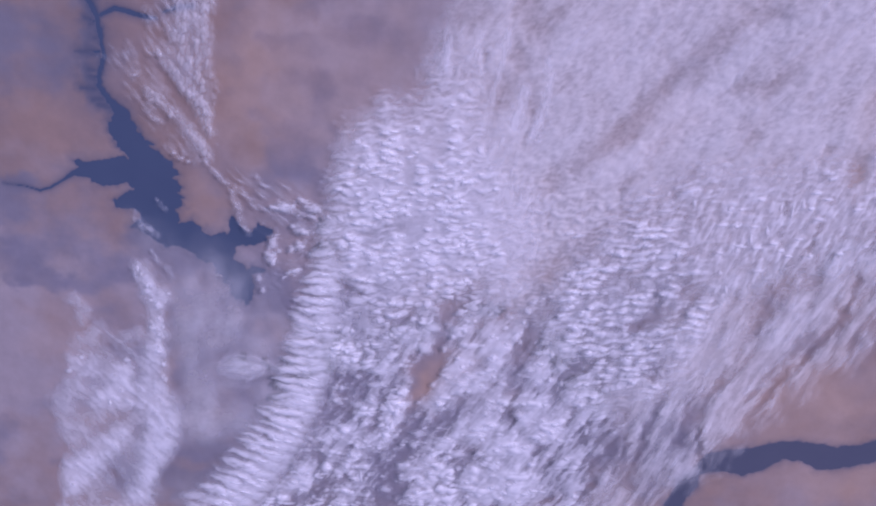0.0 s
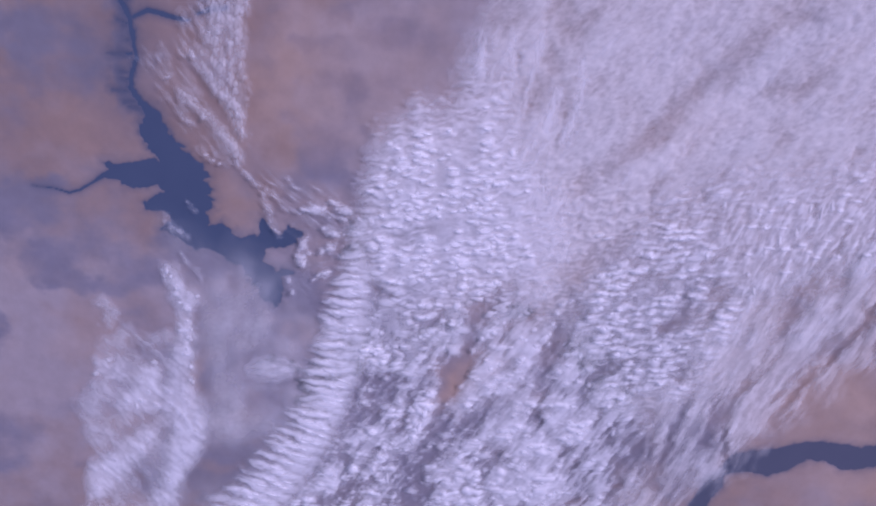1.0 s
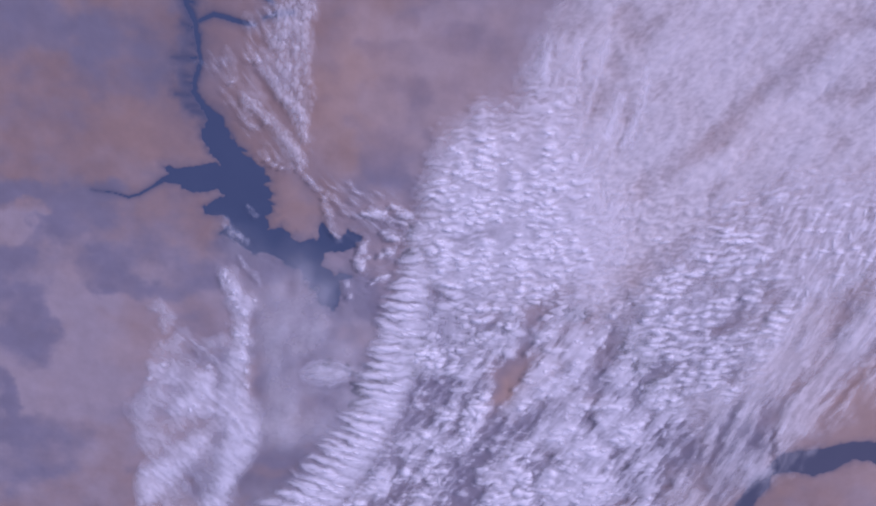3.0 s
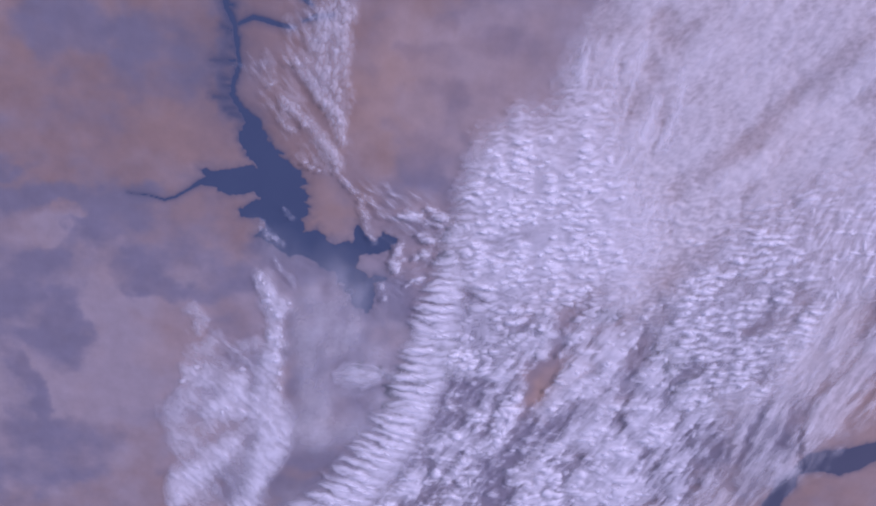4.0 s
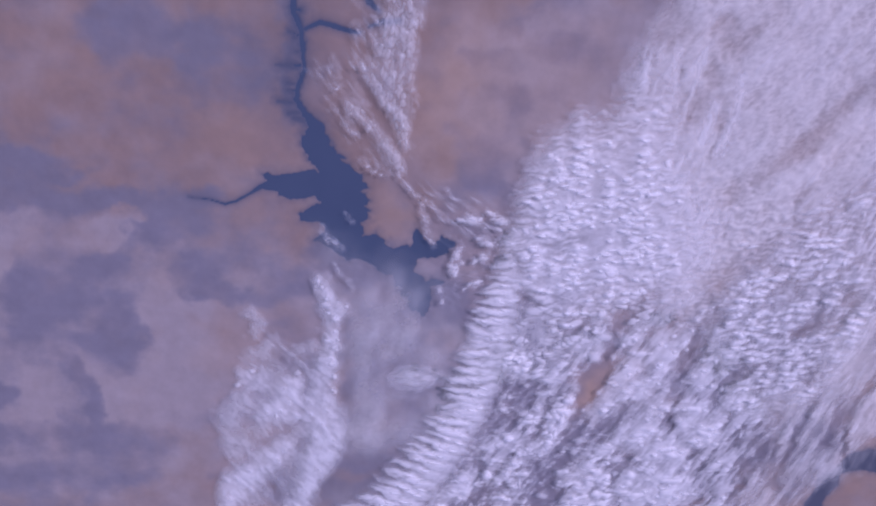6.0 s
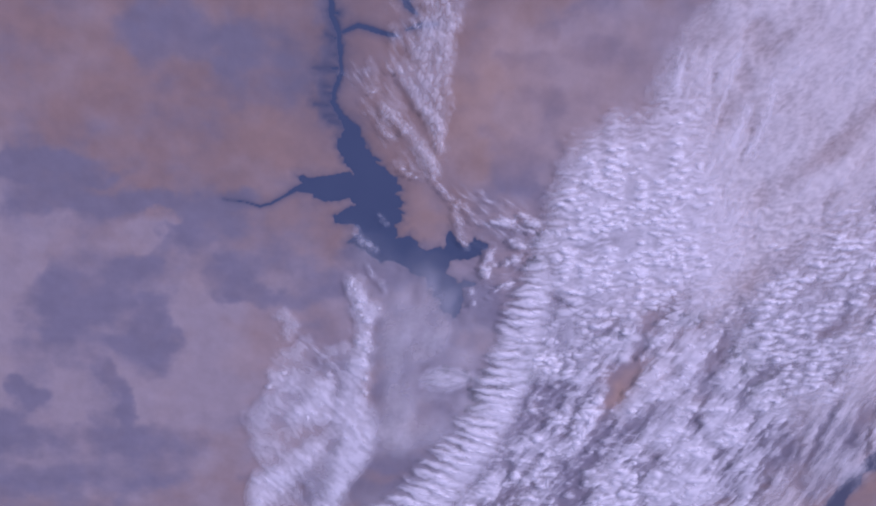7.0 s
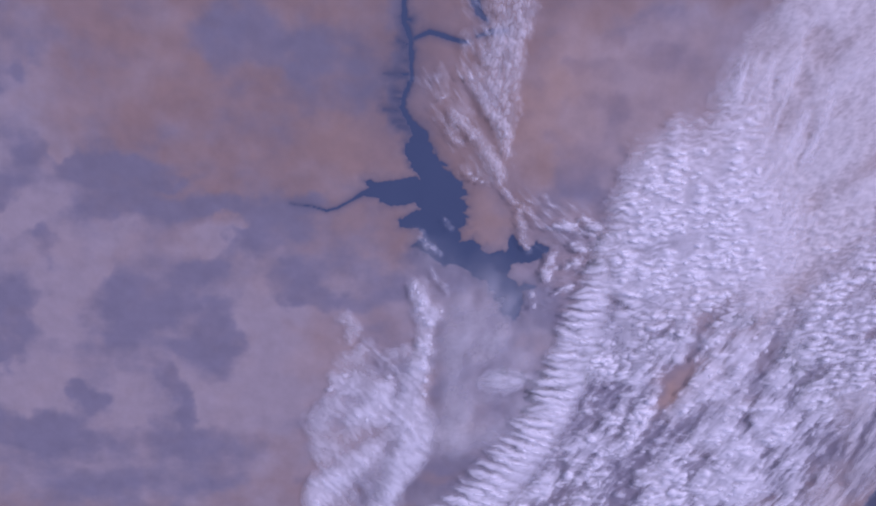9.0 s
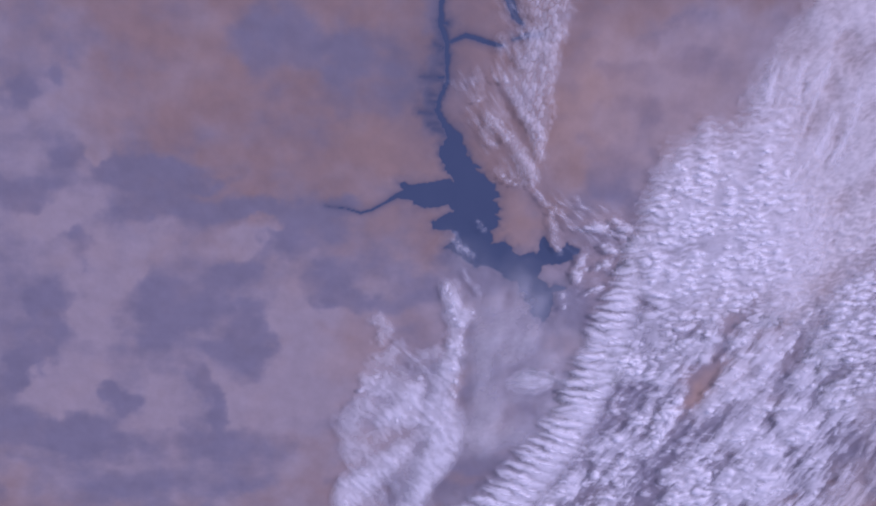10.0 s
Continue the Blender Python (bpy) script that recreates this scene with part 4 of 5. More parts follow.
def swathes(x, y, length, width):
    """The plan turned along the lanes and scaled to their length and width."""
    u, v = turned(x, y, 58)
    return u / length, v / width


def eased_streaks(x, y, seed):
    """Wide soft swathes that lie along the lanes."""
    return ramp(layers(*swathes(x, y, 30, 8), seed, 3, 0.5), -0.7, 0.6)


def south_field(x, y):
    edge = cover(x, y, SOUTH, 15.0, 51, 5.0)
    open_ = (1 - 0.72 * (1 - gaps(x, y, LANES, 6.0, 53, 4.5))) * gaps(x, y, BARE, 4.0, 22, 1.1) * (1 - 0.5 * (1 - gaps(x, y, SIDE_LANES, 4.5, 54)))
    thin, thick = plumes(x, y, SOUTH_THIN, 4.5, 61, 3.2), plumes(x, y, SOUTH_THICK, 4.5, 62, 2.6)
    broad = ramp(layers(*swathes(x, y, 17, 5.0), 57, 3, 0.5), -0.5, 0.45)
    west = 1 - ramp(x + 0.5 * (y + 260), -8, 26)          # broken heaps in the west, a smoother sheet in the east
    flecks = puffs(x, y, -3, 9.5, 3.3, 55, 0.85, 0.8) * (0.45 + 0.75 * flocks(x, y, 55, 12.0, 5.0, 60))
    heaps = 3.1 * np.clip(flecks - 0.37 + 0.08 * west, 0, 1) + 0.35 * flocks(x, y, -10, 4.5, 2.4, 56) ** 2
    body = np.clip(0.17 + 0.28 * broad + 0.28 * thick - 0.24 * thin - 0.15 * west, 0.04, 1)
    tex = body + heaps * (0.62 + 0.38 * west) * (0.14 + 0.52 * broad + 0.70 * thick) * (1 - 0.68 * thin * (1 - 0.5 * thick)) + 0.16 * thin * flocks(x, y, 40, 5.0, 2.2, 64) ** 2 + 0.26 * (1 - west) * (streaks(x, y, 52, 16, 4.0, 65) - 0.5)
    open_ = open_ * (1 - 0.62 * (1 - gaps(x, y, EAST_LANES, 4.0, 47, 3.2)))
    return edge * open_ * tex


def slant_field(x, y):
    edge = cover(x, y, SLANT, 13.0, 61)
    open_ = (1 - 0.7 * (1 - gaps(x, y, LANES, 4.0, 63))) * (1 - 0.75 * (1 - gaps(x, y, THREADS, 1.8, 64))) * (1 - 0.7 * (1 - gaps(x, y, SIDE_LANES, 2.5, 68)))
    clumps = ramp(layers(x / 16, y / 16, 66, 3), -0.9, 0.7)
    blades = 0.66 * streaks(x, y, 64, 30, 6.5, 65) ** 2 + 0.34 * streaks(x, y, 69, 15, 2.8, 67) ** 2
    tex = 0.19 + blades * (0.35 + 0.7 * clumps)
    tex = tex * (0.8 + 0.5 * plumes(x, y, SLANT_BLADES, 3.5, 70, 1.8)) + 0.16 * plumes(x, y, SLANT_BLADES, 3.5, 70, 1.8)
    tex = tex * (1 - 0.7 * plumes(x, y, SLANT_GAPS, 3.0, 71, 1.8))
    return edge * open_ * np.maximum(tex, 0.3 * plumes(x, y, PLUMES, 2.4, 69))


WEST_HOLES = [[(-182.1, -249.8, 2.94), (-177.2, -245.1, 4.09)], [(-173.1, -255.7, 5.04), (-169.2, -259.6, 3.87)], [(-171.6, -298, 5), (-163.8, -282.9, 4.6), (-155.4, -270.4, 3.63), (-150.9, -256.7, 2.68)], [(-165.8, -294.7, 5.61), (-162.6, -286.3, 4.93)],
              [(-138, -225.4, 1.72), (-135.6, -233.1, 2.03)], [(-163.9, -193.8, 1.64), (-157.8, -199.6, 1.38)], [(-169.9, -228, 2.29), (-166.2, -232.7, 1.73)]]
WEST_BRIGHT = [[(-141.7, -169.7, 1.06), (-138, -177.6, 2.42), (-133.9, -186.2, 3.54), (-135.7, -198.4, 2.77), (-133.6, -205.8, 1.68), (-136.2, -213.2, 4.23), (-140, -228.4, 4.6), (-142.7, -242.5, 6.44), (-138.6, -257.6, 7.76), (-143.8, -270.6, 4.55), (-149.1, -283.8, 3.08), (-156.8, -298.4, 4.39)],
               [(-192.3, -294.1, 4.34), (-184.5, -283.1, 6.12), (-175.8, -275.9, 5.47), (-167.8, -266.8, 4.51), (-159.2, -259.2, 3.58)], [(-166.2, -240.5, 4.65), (-156.5, -239.1, 5.82), (-155.2, -225.2, 4)], [(-177.4, -221.8, 2.27), (-171, -225, 2.28)]]


def west_field(x, y):
    edge = cover(x, y, WEST, 5.5, 71, 3.0)
    spine = plumes(x, y, WEST_BRIGHT, 4.0, 72)
    south = ramp(-y, 205, 245)                            # a smoother sheet towards the south
    tex = 0.6 * flocks(x, y, -52, 8.0, 3.4, 73) ** 1.4 + 0.36 * (1 - 0.2 * south) * puffs(x, y, -45, 4.4, 2.6, 74, 0.8, 0.5)
    thin = 0.10 + 0.06 * south + 0.25 * tex + 0.10 * layers(x / 20, y / 20, 75, 3)
    return edge * (1 - 0.48 * (1 - gaps(x, y, WEST_HOLES, 5.0, 76, 3.6))) * (thin + spine * (0.20 + 0.34 * tex))


# Openings in the haze; the crescents round the oval also imitate its shadow.
HAZE_OPEN_AND_SHADE = [
    [(-84.9, -198.6, 5.42), (-79.4, -204.7, 4.37)],
    [(-132.4, -216.5, 3.42), (-131.3, -230.9, 3.77)],
    [(-141.8, -280.1, 6.53), (-127.0, -274.4, 6.53), (-112.2, -268.9, 4.08)],
    [(-102.8, -213.3, 1.87), (-107.5, -219.5, 2.19), (-105.2, -225.8, 2.21), (-97.3, -229.2, 1.9)],
    [(-91.0, -231.5, 3.5), (-83.1, -228.8, 4.13)],
    [(-105.3, -238.6, 3.19), (-95.8, -236.9, 2.87)],
]
HAZE_SWIRLS = [
    [(-107.4, -207.9, 4.66), (-101.9, -200.1, 4.63), (-95.7, -192.4, 3.38)],
    [(-120.1, -257.2, 1.93), (-115.1, -247.8, 2.56), (-110.1, -238.6, 1.91)],
    [(-126.3, -249.5, 1.28), (-122.6, -261.0, 1.62)],
    [(-126.6, -204.2, 3.08), (-123.3, -193.9, 3.36), (-126.7, -182.0, 2.72)],
    [(-105.3, -231.3, 1.58), (-98.9, -232.8, 1.59), (-92.6, -230.5, 1.27)],
]


def pale_field(x, y):
    lit = plumes(x, y, [[(-105.8, -201.2, 4.47), (-103.7, -207.1, 5.07)], [(-119.6, -234.6, 5.84), (-120.7, -260, 2.41)], [(-116.8, -192.5, 5.53), (-119.9, -210.2, 4.53)]], 9.0, 85)
    wet = plumes(x, y, [[(-128.8, -145.2, 7.74), (-114, -156, 8.92), (-101.5, -164.4, 5.32)]], 12.0, 84)
    return cover(x, y, PALE, 16.0, 81) * (1 - 0.40 * wet) * (1 - 0.75 * plumes(x, y, [[(-141.7, -286.7, 15.48), (-121.9, -277, 13.81)]], 15.0, 82)) * (0.15 + 0.14 * layers(x / 18, y / 22, 83, 4) + 0.17 * lit + 0.16 * plumes(x, y, HAZE_SWIRLS, 4.0, 86) * (0.5 + 0.7 * flocks(x, y, 40, 9, 4, 87))) * (1 - 0.7 * plumes(x, y, HAZE_OPEN_AND_SHADE, 5.0, 88, 2.0))


def ring_field(x, y):
    d = inside_by(x + 0.9 * layers(x / 5, y / 5, 91, 3), y + 0.9 * layers(x / 5, y / 5, 92, 3), RING)
    rim = ramp(d, -1.5, 0.8) * (1 - ramp(d, 0.8, 3.0))
    return ramp(d, -1.5, 6.0) * (0.30 + 0.30 * flocks(x, y, 0, 7, 2.8, 93)) * (0.6 + 0.4 * ramp(x, -104, -90)) + 0.10 * rim


NORTH_LIT = [
    [(-124.2, -55.3, 0.92), (-122.2, -53.5, 0.91), (-120.7, -58, 1.15)],
    [(-113.2, -61.6, 0.92), (-111.9, -63, 0.69)],
    [(-120.4, -70.9, 0.93), (-114.1, -80.7, 1.41), (-110.8, -86.9, 1.65), (-105.3, -90.5, 1.66), (-101.8, -95.5, 1.43), (-99.8, -105.4, 0.96)],
    [(-125.3, -88.4, 1.18), (-119.7, -92.7, 1.42), (-113.1, -100.5, 1.91), (-107.7, -108.9, 2.17), (-103.3, -116.4, 1.7), (-100.4, -120, 0.98)],
    [(-121.7, -112.4, 0.48), (-114.3, -117.4, 0.73), (-107.3, -121.8, 0.73)],
    [(-127.1, -96.3, 0.48), (-122.8, -101.2, 0.72)],
]
NORTH_LIT += [
    [(-106.1, -49.7, 0.91), (-106.3, -62.1, 0.92), (-106.3, -75.9, 0.94)],
    [(-102.3, -50.7, 0.69), (-103, -68.9, 0.93), (-103, -83, 0.71)],
    [(-98.5, -48.5, 0.91), (-99.6, -62, 0.92), (-99.7, -75.9, 0.7)],
    [(-109.8, -53, 0.91), (-109.5, -69, 0.7)],
    [(-117.2, -66.7, 0.93), (-114.6, -71.3, 0.93)],
    [(-104.5, -48.5, 0.68), (-109.6, -50.8, 0.68)],
    [(-111, -104.9, 0.96), (-105.5, -111.9, 1.45)],
]
NORTH_GAPS = [
    [(-122.2, -73.2, 0.7), (-116.6, -83.1, 1.18), (-112.5, -91.4, 1.42), (-108.2, -98.7, 1.67), (-104, -107.4, 1.45), (-100.8, -110.4, 0.97)],
    [(-116.5, -114.7, 0.73), (-110.7, -118.2, 0.73)],
    [(-104.7, -62.1, 0.46), (-105.6, -80.7, 0.47)],
    [(-101.6, -68.9, 0.46), (-102.3, -83, 0.47)],
    [(-128.9, -62.2, 1.15), (-126.4, -73.7, 1.17)],
    [(-120.6, -103.7, 0.72), (-113.8, -110.4, 0.72)],
    [(-119.7, -62.1, 0.92), (-116.5, -65.5, 0.93)],
]


def north_field(x, y):
    edge = cover(x, y, NORTH, 5.0, 101, 3.0)
    east = ramp(along(x, y, [(-101.3, -3.4, 6.34), (-103.2, -32.6, 7.51), (-102.7, -50.2, 7.71), (-105.2, -75.3, 7.05), (-102.5, -96.8, 4.36), (-100.9, -119.2, 2)]), -7, 5)
    lane = 1 - 0.8 * (1 - gaps(x, y, NORTH_GAPS, 2.0, 102, 1.2))
    comb = streaks(x, y, -57, 14, 2.4, 103)
    beads = puffs(x, y, 80, 3.6, 2.2, 105, 0.8, 0.5)
    lit = plumes(x, y, NORTH_LIT, 2.0, 106)
    thin = 0.07 + 0.22 * comb ** 1.5 * (0.4 + 0.8 * flocks(x, y, -50, 4.0, 2.0, 109))
    ticks = puffs(x, y, 84, 4.4, 2.0, 107, 0.7, 0.4)
    return 0.62 * edge * lane * (thin + east * (0.02 + 0.36 * ticks) + lit * (0.13 + 0.34 * beads))


def tails_field(x, y):
    edge = cover(x, y, TAILS, 7.0, 111, 3.0)
    tail = plumes(x, y, [[(-94.3, -133.3, 0.51), (-92.7, -137.8, 1.03), (-91.2, -143.9, 1.55), (-88.9, -152.7, 1.05)], [(-132.7, -164.8, 0.27), (-128.1, -169.3, 0.43), (-125.3, -174.8, 0.27)], [(-102.5, -123, 0.75), (-95.7, -128.9, 1.01), (-87.3, -133.3, 0.76)],
                         [(-84, -125.3, 0.4), (-79.5, -129.1, 0.7), (-74.9, -132.3, 0.4)],
                         [(-139, -142.4, 0.4), (-135.1, -147.9, 0.67), (-131.2, -153.5, 0.54)],
                         [(-138.3, -146.6, 0.75), (-133.7, -150.9, 1.5), (-129.4, -153.6, 1)], [(-128.5, -136, 0.25), (-125.8, -139.5, 0.5), (-123.5, -142.1, 0.25)], [(-93.7, -133.4, 0.74), (-91.2, -142.1, 1.25), (-89.5, -149.3, 1)], [(-133.1, -161.8, 0.51), (-128, -167.9, 0.76), (-124.9, -172.9, 0.51)], [(-142, -170.1, 0.76), (-140.9, -175.7, 0.77)]], 2.0, 112)
    return np.maximum(edge * 0.10 * streaks(x, y, -38, 16, 3.0, 113) ** 1.8, 0.24 * tail * (0.4 + 0.8 * flocks(x, y, -45, 3.0, 1.6, 114)))


KNOT_HEARTS = [
    [(-76.7, -141.3, 1), (-71.2, -140.2, 1.99), (-66.7, -139.6, 1)],
    [(-64.1, -136, 0.75), (-59.2, -139.6, 1.5), (-55, -142.3, 1.25)],
    [(-66.4, -150.9, 1.01), (-60.2, -152.8, 1.26)],
    [(-53.8, -150.1, 1.26), (-48.3, -151.4, 1.26)],
    [(-78.9, -161, 1.01), (-77.6, -167.3, 1.28)],
    [(-69.2, -161, 0.76), (-62.9, -159, 1.01)],
    [(-51.3, -144.7, 0.75), (-45, -146, 1)],
    [(-74.6, -154.1, 0.76), (-77.7, -157.4, 0.76)],
    [(-72.7, -173.5, 0.77), (-67, -171.8, 1.03)],
    [(-63.8, -144.7, 0.75), (-53.8, -146, 0.75)],
]


def knots_field(x, y):
    edge = cover(x, y, KNOTS, 7.0, 121, 3.0)
    hearts = plumes(x, y, KNOT_HEARTS, 2.5, 122, 1.8)
    return edge * 0.10 * flocks(x, y, -12, 6, 3, 123) ** 1.6 + 0.82 * hearts ** 1.4 * (0.2 + 0.9 * flocks(x, y, -4, 4.6, 2.2, 124))


SEEN_AS = "clouds over the desert"
RIPPLED = bank("rippled_cloud_band", "dense white cloud band ribbed with parallel ripples", extent(BAND, 18), 0.6, 0.65, CLOUD, band_field, 0.55, SEEN_AS, 0.7, 0.2)
CROWDED = bank("altocumulus_field", "broad white field of crowded small cloudlets", extent(FIELD, 22), 0.2, 1.35, CLOUD, field_field, 0.5, SEEN_AS, 0.65, 0.25)
BROKEN = bank("broken_cloud_field", "white broken cloud heaps with dark lanes between", extent(SOUTH, 8), 0.1, 1.25, CLOUD, south_field, 0.55, SEEN_AS, 0.7, 0.15, 0.2)
DAPPLED = bank("dappled_cloud_field", "dappled white cloudlets in uneven rows", extent(EAST, 8), 0.3, 1.2, CLOUD, east_field, 0.5, SEEN_AS, 0.65, 0.15, 0.2)
VEILED = bank("high_cloud_veil", "wide thin lilac-white veil of high ice cloud", extent(UPPER, 10), -1.6, 1.2, VEIL, upper_field, 0.65, SEEN_AS, 0.7)
SLANTED = bank("slanting_cirrus", "thin combed streaks of pale slanting cirrus", extent(SLANT, 8), -0.4, 0.6, VEIL, slant_field, 0.7, SEEN_AS)
RAGGED = bank("ragged_cloud_bank", "ragged white cloud bank with a sharp eastern edge", extent(WEST, 8), -0.4, 0.95, CLOUD, west_field, 0.6, SEEN_AS, 0.75, 0.3)
HAZY = bank("pale_haze_cloud", "very thin grey haze cloud over low ground", extent(PALE, 12), 0.0, 0.5, VEIL, pale_field, 1.2, SEEN_AS, trim=0.01)
OVAL = bank("oval_cloud", "small pale oval cloud lying alone", extent(RING, 5), -0.8, 0.4, CLOUD, ring_field, 0.5, SEEN_AS, 1.0, 0.2)
FEATHERED = bank("feathered_cloud", "feathery white streaked cloud over the lake peninsula", extent(NORTH, 6), 0.5, 1.6, CLOUD, north_field, 0.45, SEEN_AS, 0.5, 0.1)
WISPY = bank("wispy_cloud", "thin white wisps trailing past the shore", extent(TAILS + [(-137, -175.4)], 6), 0.4, 0.8, CLOUD, tails_field, 0.5, SEEN_AS, trim=0.02)
KNOTTED = bank("knotted_cloud", "loose knotted white cloud above the inlet", extent(KNOTS + [(-92, -120)], 6), 0.3, 1.6, CLOUD, knots_field, 0.45, SEEN_AS, 0.6, 0.2)


# ---- cloudlets that stand out singly ----
def cloudlet_mesh(seed, body_share):
    """A soft low mound of cloud, 2 m long and 2 m wide, 1 m high, with an uneven rim."""
    rng = random.Random(seed)
    around = 12
    swell = [1 + rng.uniform(-0.34, 0.34) for _ in range(around)]
    spots, faces, depth = [(0, 0, 1.0)], [], [1.1 * body_share]
    for reach, rise, body in ((0.35, 0.88, 0.72), (0.68, 0.5, 0.22), (1.0, 0.1, 0.0)):
        for k in range(around):
            a = 2 * math.pi * k / around
            r = reach * (1 + (swell[k] - 1) * reach)
            spots.append((r * math.cos(a), r * math.sin(a), rise * (1 + rng.uniform(-0.12, 0.12))))
            depth.append(body_share * body * (1 + rng.uniform(-0.15, 0.05)))
    for k in range(around):
        n = (k + 1) % around
        faces.append((0, 1 + k, 1 + n))
        for ring in (0, 1):
            a, b = 1 + ring * around, 1 + (ring + 1) * around
            faces.append((a + k, b + k, b + n, a + n))
    me = bpy.data.meshes.new("cloudlet")
    me.from_pydata(spots, [], faces)
    me.shade_smooth()
    me.attributes.new("cloud_depth", "FLOAT", "POINT").data.foreach_set("value", depth)
    me.materials.append(CLOUD)
    return me


HEAPS = [cloudlet_mesh(k, 1.0) for k in range(8)]
KNOBS = [cloudlet_mesh(k + 120, 0.3) for k in range(5)]
ROUND = [cloudlet_mesh(k + 140, 0.7) for k in range(8)]
TUFTS = [cloudlet_mesh(k + 160, 0.25) for k in range(4)]
BRIGHT = [cloudlet_mesh(k + 100, 0.42) for k in range(6)]
WISPS = [cloudlet_mesh(k + 20, 0.45) for k in range(5)]


def strew(owner, field, base, heap, places, turn, rng, shapes=HEAPS):
    """Cloudlets on a bank: x, y, half length, half width."""
    at = np.array(places)
    lift = base + heap * np.clip(field(at[:, :1], at[:, 1:2]), 0, 1.5)[:, 0]
    for (x, y, long_, wide), z in zip(places, lift):
        ob = new("cloudlet", rng.choice(shapes))
        ob.parent = owner
        ob.location = (x, y, CLOUD_BASE + z - 0.15 * wide)
        ob.rotation_euler = (0, 0, radians(turn + rng.uniform(-9, 9)))
        ob.scale = (long_ * 1.25, wide * 1.6, 0.35 * wide + 0.2)


RNG = random.Random(4)
HEAPS_BAND = [(-72.9, -223.6, 8.05, 1.84), (-74.6, -228.8, 7.55, 1.85), (-70.8, -234.4, 7.58, 1.87), (-69.9, -241.2, 8.17, 2.21), (-74.3, -247, 9.3, 1.91), (-77.4, -253.4, 7.15, 1.93), (-80.7, -260.8, 3.88, 1.63), (-89.2, -264.7, 6.67, 1.64), (-97.5, -263.2, 6.1, 1.31),
              (-58.5, -176.6, 6.7, 1.41), (-53.5, -180.8, 4.65, 1.42), (-60.3, -186.6, 7.28, 1.72), (-59.3, -192.3, 7.31, 1.45), (-64.8, -197.6, 6.82, 1.76), (-65.1, -202.9, 7.38, 1.48), (-66.7, -208.5, 7.95, 1.49), (-68.3, -213.6, 6.92, 1.81), (-69.9, -218.4, 8.01, 1.52), (-119.4, -290.6, 5.68, 1.71), (-127.2, -296.8, 6.28, 2.42), (-104.4, -297.7, 4, 1.38), (-96, -280.3, 6.19, 1.68)]
HEAPS_NORTHERN = [(-9.3, -132.4, 2.97, 1.56), (-9.3, -123.6, 3.43, 1.54), (-32.8, -131.9, 2.47, 1.3), (-25.4, -133.2, 1.98, 1.3), (-26.9, -142.9, 4.99, 1.33), (-42.5, -125.7, 4.43, 1.29), (-31.3, -120.8, 3.43, 1.27), (11.6, -127.9, 2.95, 1.29), (16.3, -113.9, 1.94, 2.01), (-0.7, -139.7, 3.48, 1.84), (5.6, -150.3, 3.52, 1.88), (-37, -110.2, 1.94, 1.25),
                  (-38.5, -155.8, 3.03, 1.63), (-40, -162.6, 4.07, 2.2), (-31.2, -164.5, 3.56, 1.65), (-21.1, -169.5, 2.56, 1.95), (-44.2, -171.5, 3.84, 1.4), (-4.4, -166.7, 3.57, 1.94), (-0.6, -156.3, 3.03, 1.36), (9.5, -156.2, 2.52, 1.09), (-51.5, -162.7, 3.05, 1.1), (-49.7, -180.8, 3.62, 1.14), (-36.7, -179.7, 3.87, 1.42)]
HEAPS_MIDDLE = [(12.3, -177.2, 1.54, 1.13), (-4.5, -177.9, 2.57, 1.41), (-9.6, -172.3, 2.82, 1.4), (-13.7, -195.9, 2.09, 1.16), (-19, -200.9, 3.15, 1.76), (-4.5, -200.9, 4.73, 2.06), (-8.5, -211.3, 4.24, 2.99), (-24.3, -204.5, 1.58, 1.18), (-29.4, -196.6, 2.62, 1.75), (-30.6, -192.2, 2.61, 1.16), (-20.1, -187.9, 2.6, 1.44), (-7.1, -187.8, 2.6, 2.01),
                (-39.5, -186.5, 5.19, 2.01), (-49.2, -200.4, 1.58, 1.18), (-42.7, -202.2, 1.58, 1.18), (-44.2, -209.3, 2.65, 1.19), (-45.7, -212.9, 1.59, 1.2), (-52.4, -215, 1.6, 1.51), (9.9, -200.8, 5.25, 1.47), (15.1, -197, 1.57, 0.87), (29.6, -200.8, 2.1, 1.17), (25.8, -206.1, 2.11, 1.48), (5.2, -205.3, 1.58, 1.48), (35, -205.2, 1.05, 2.37)]
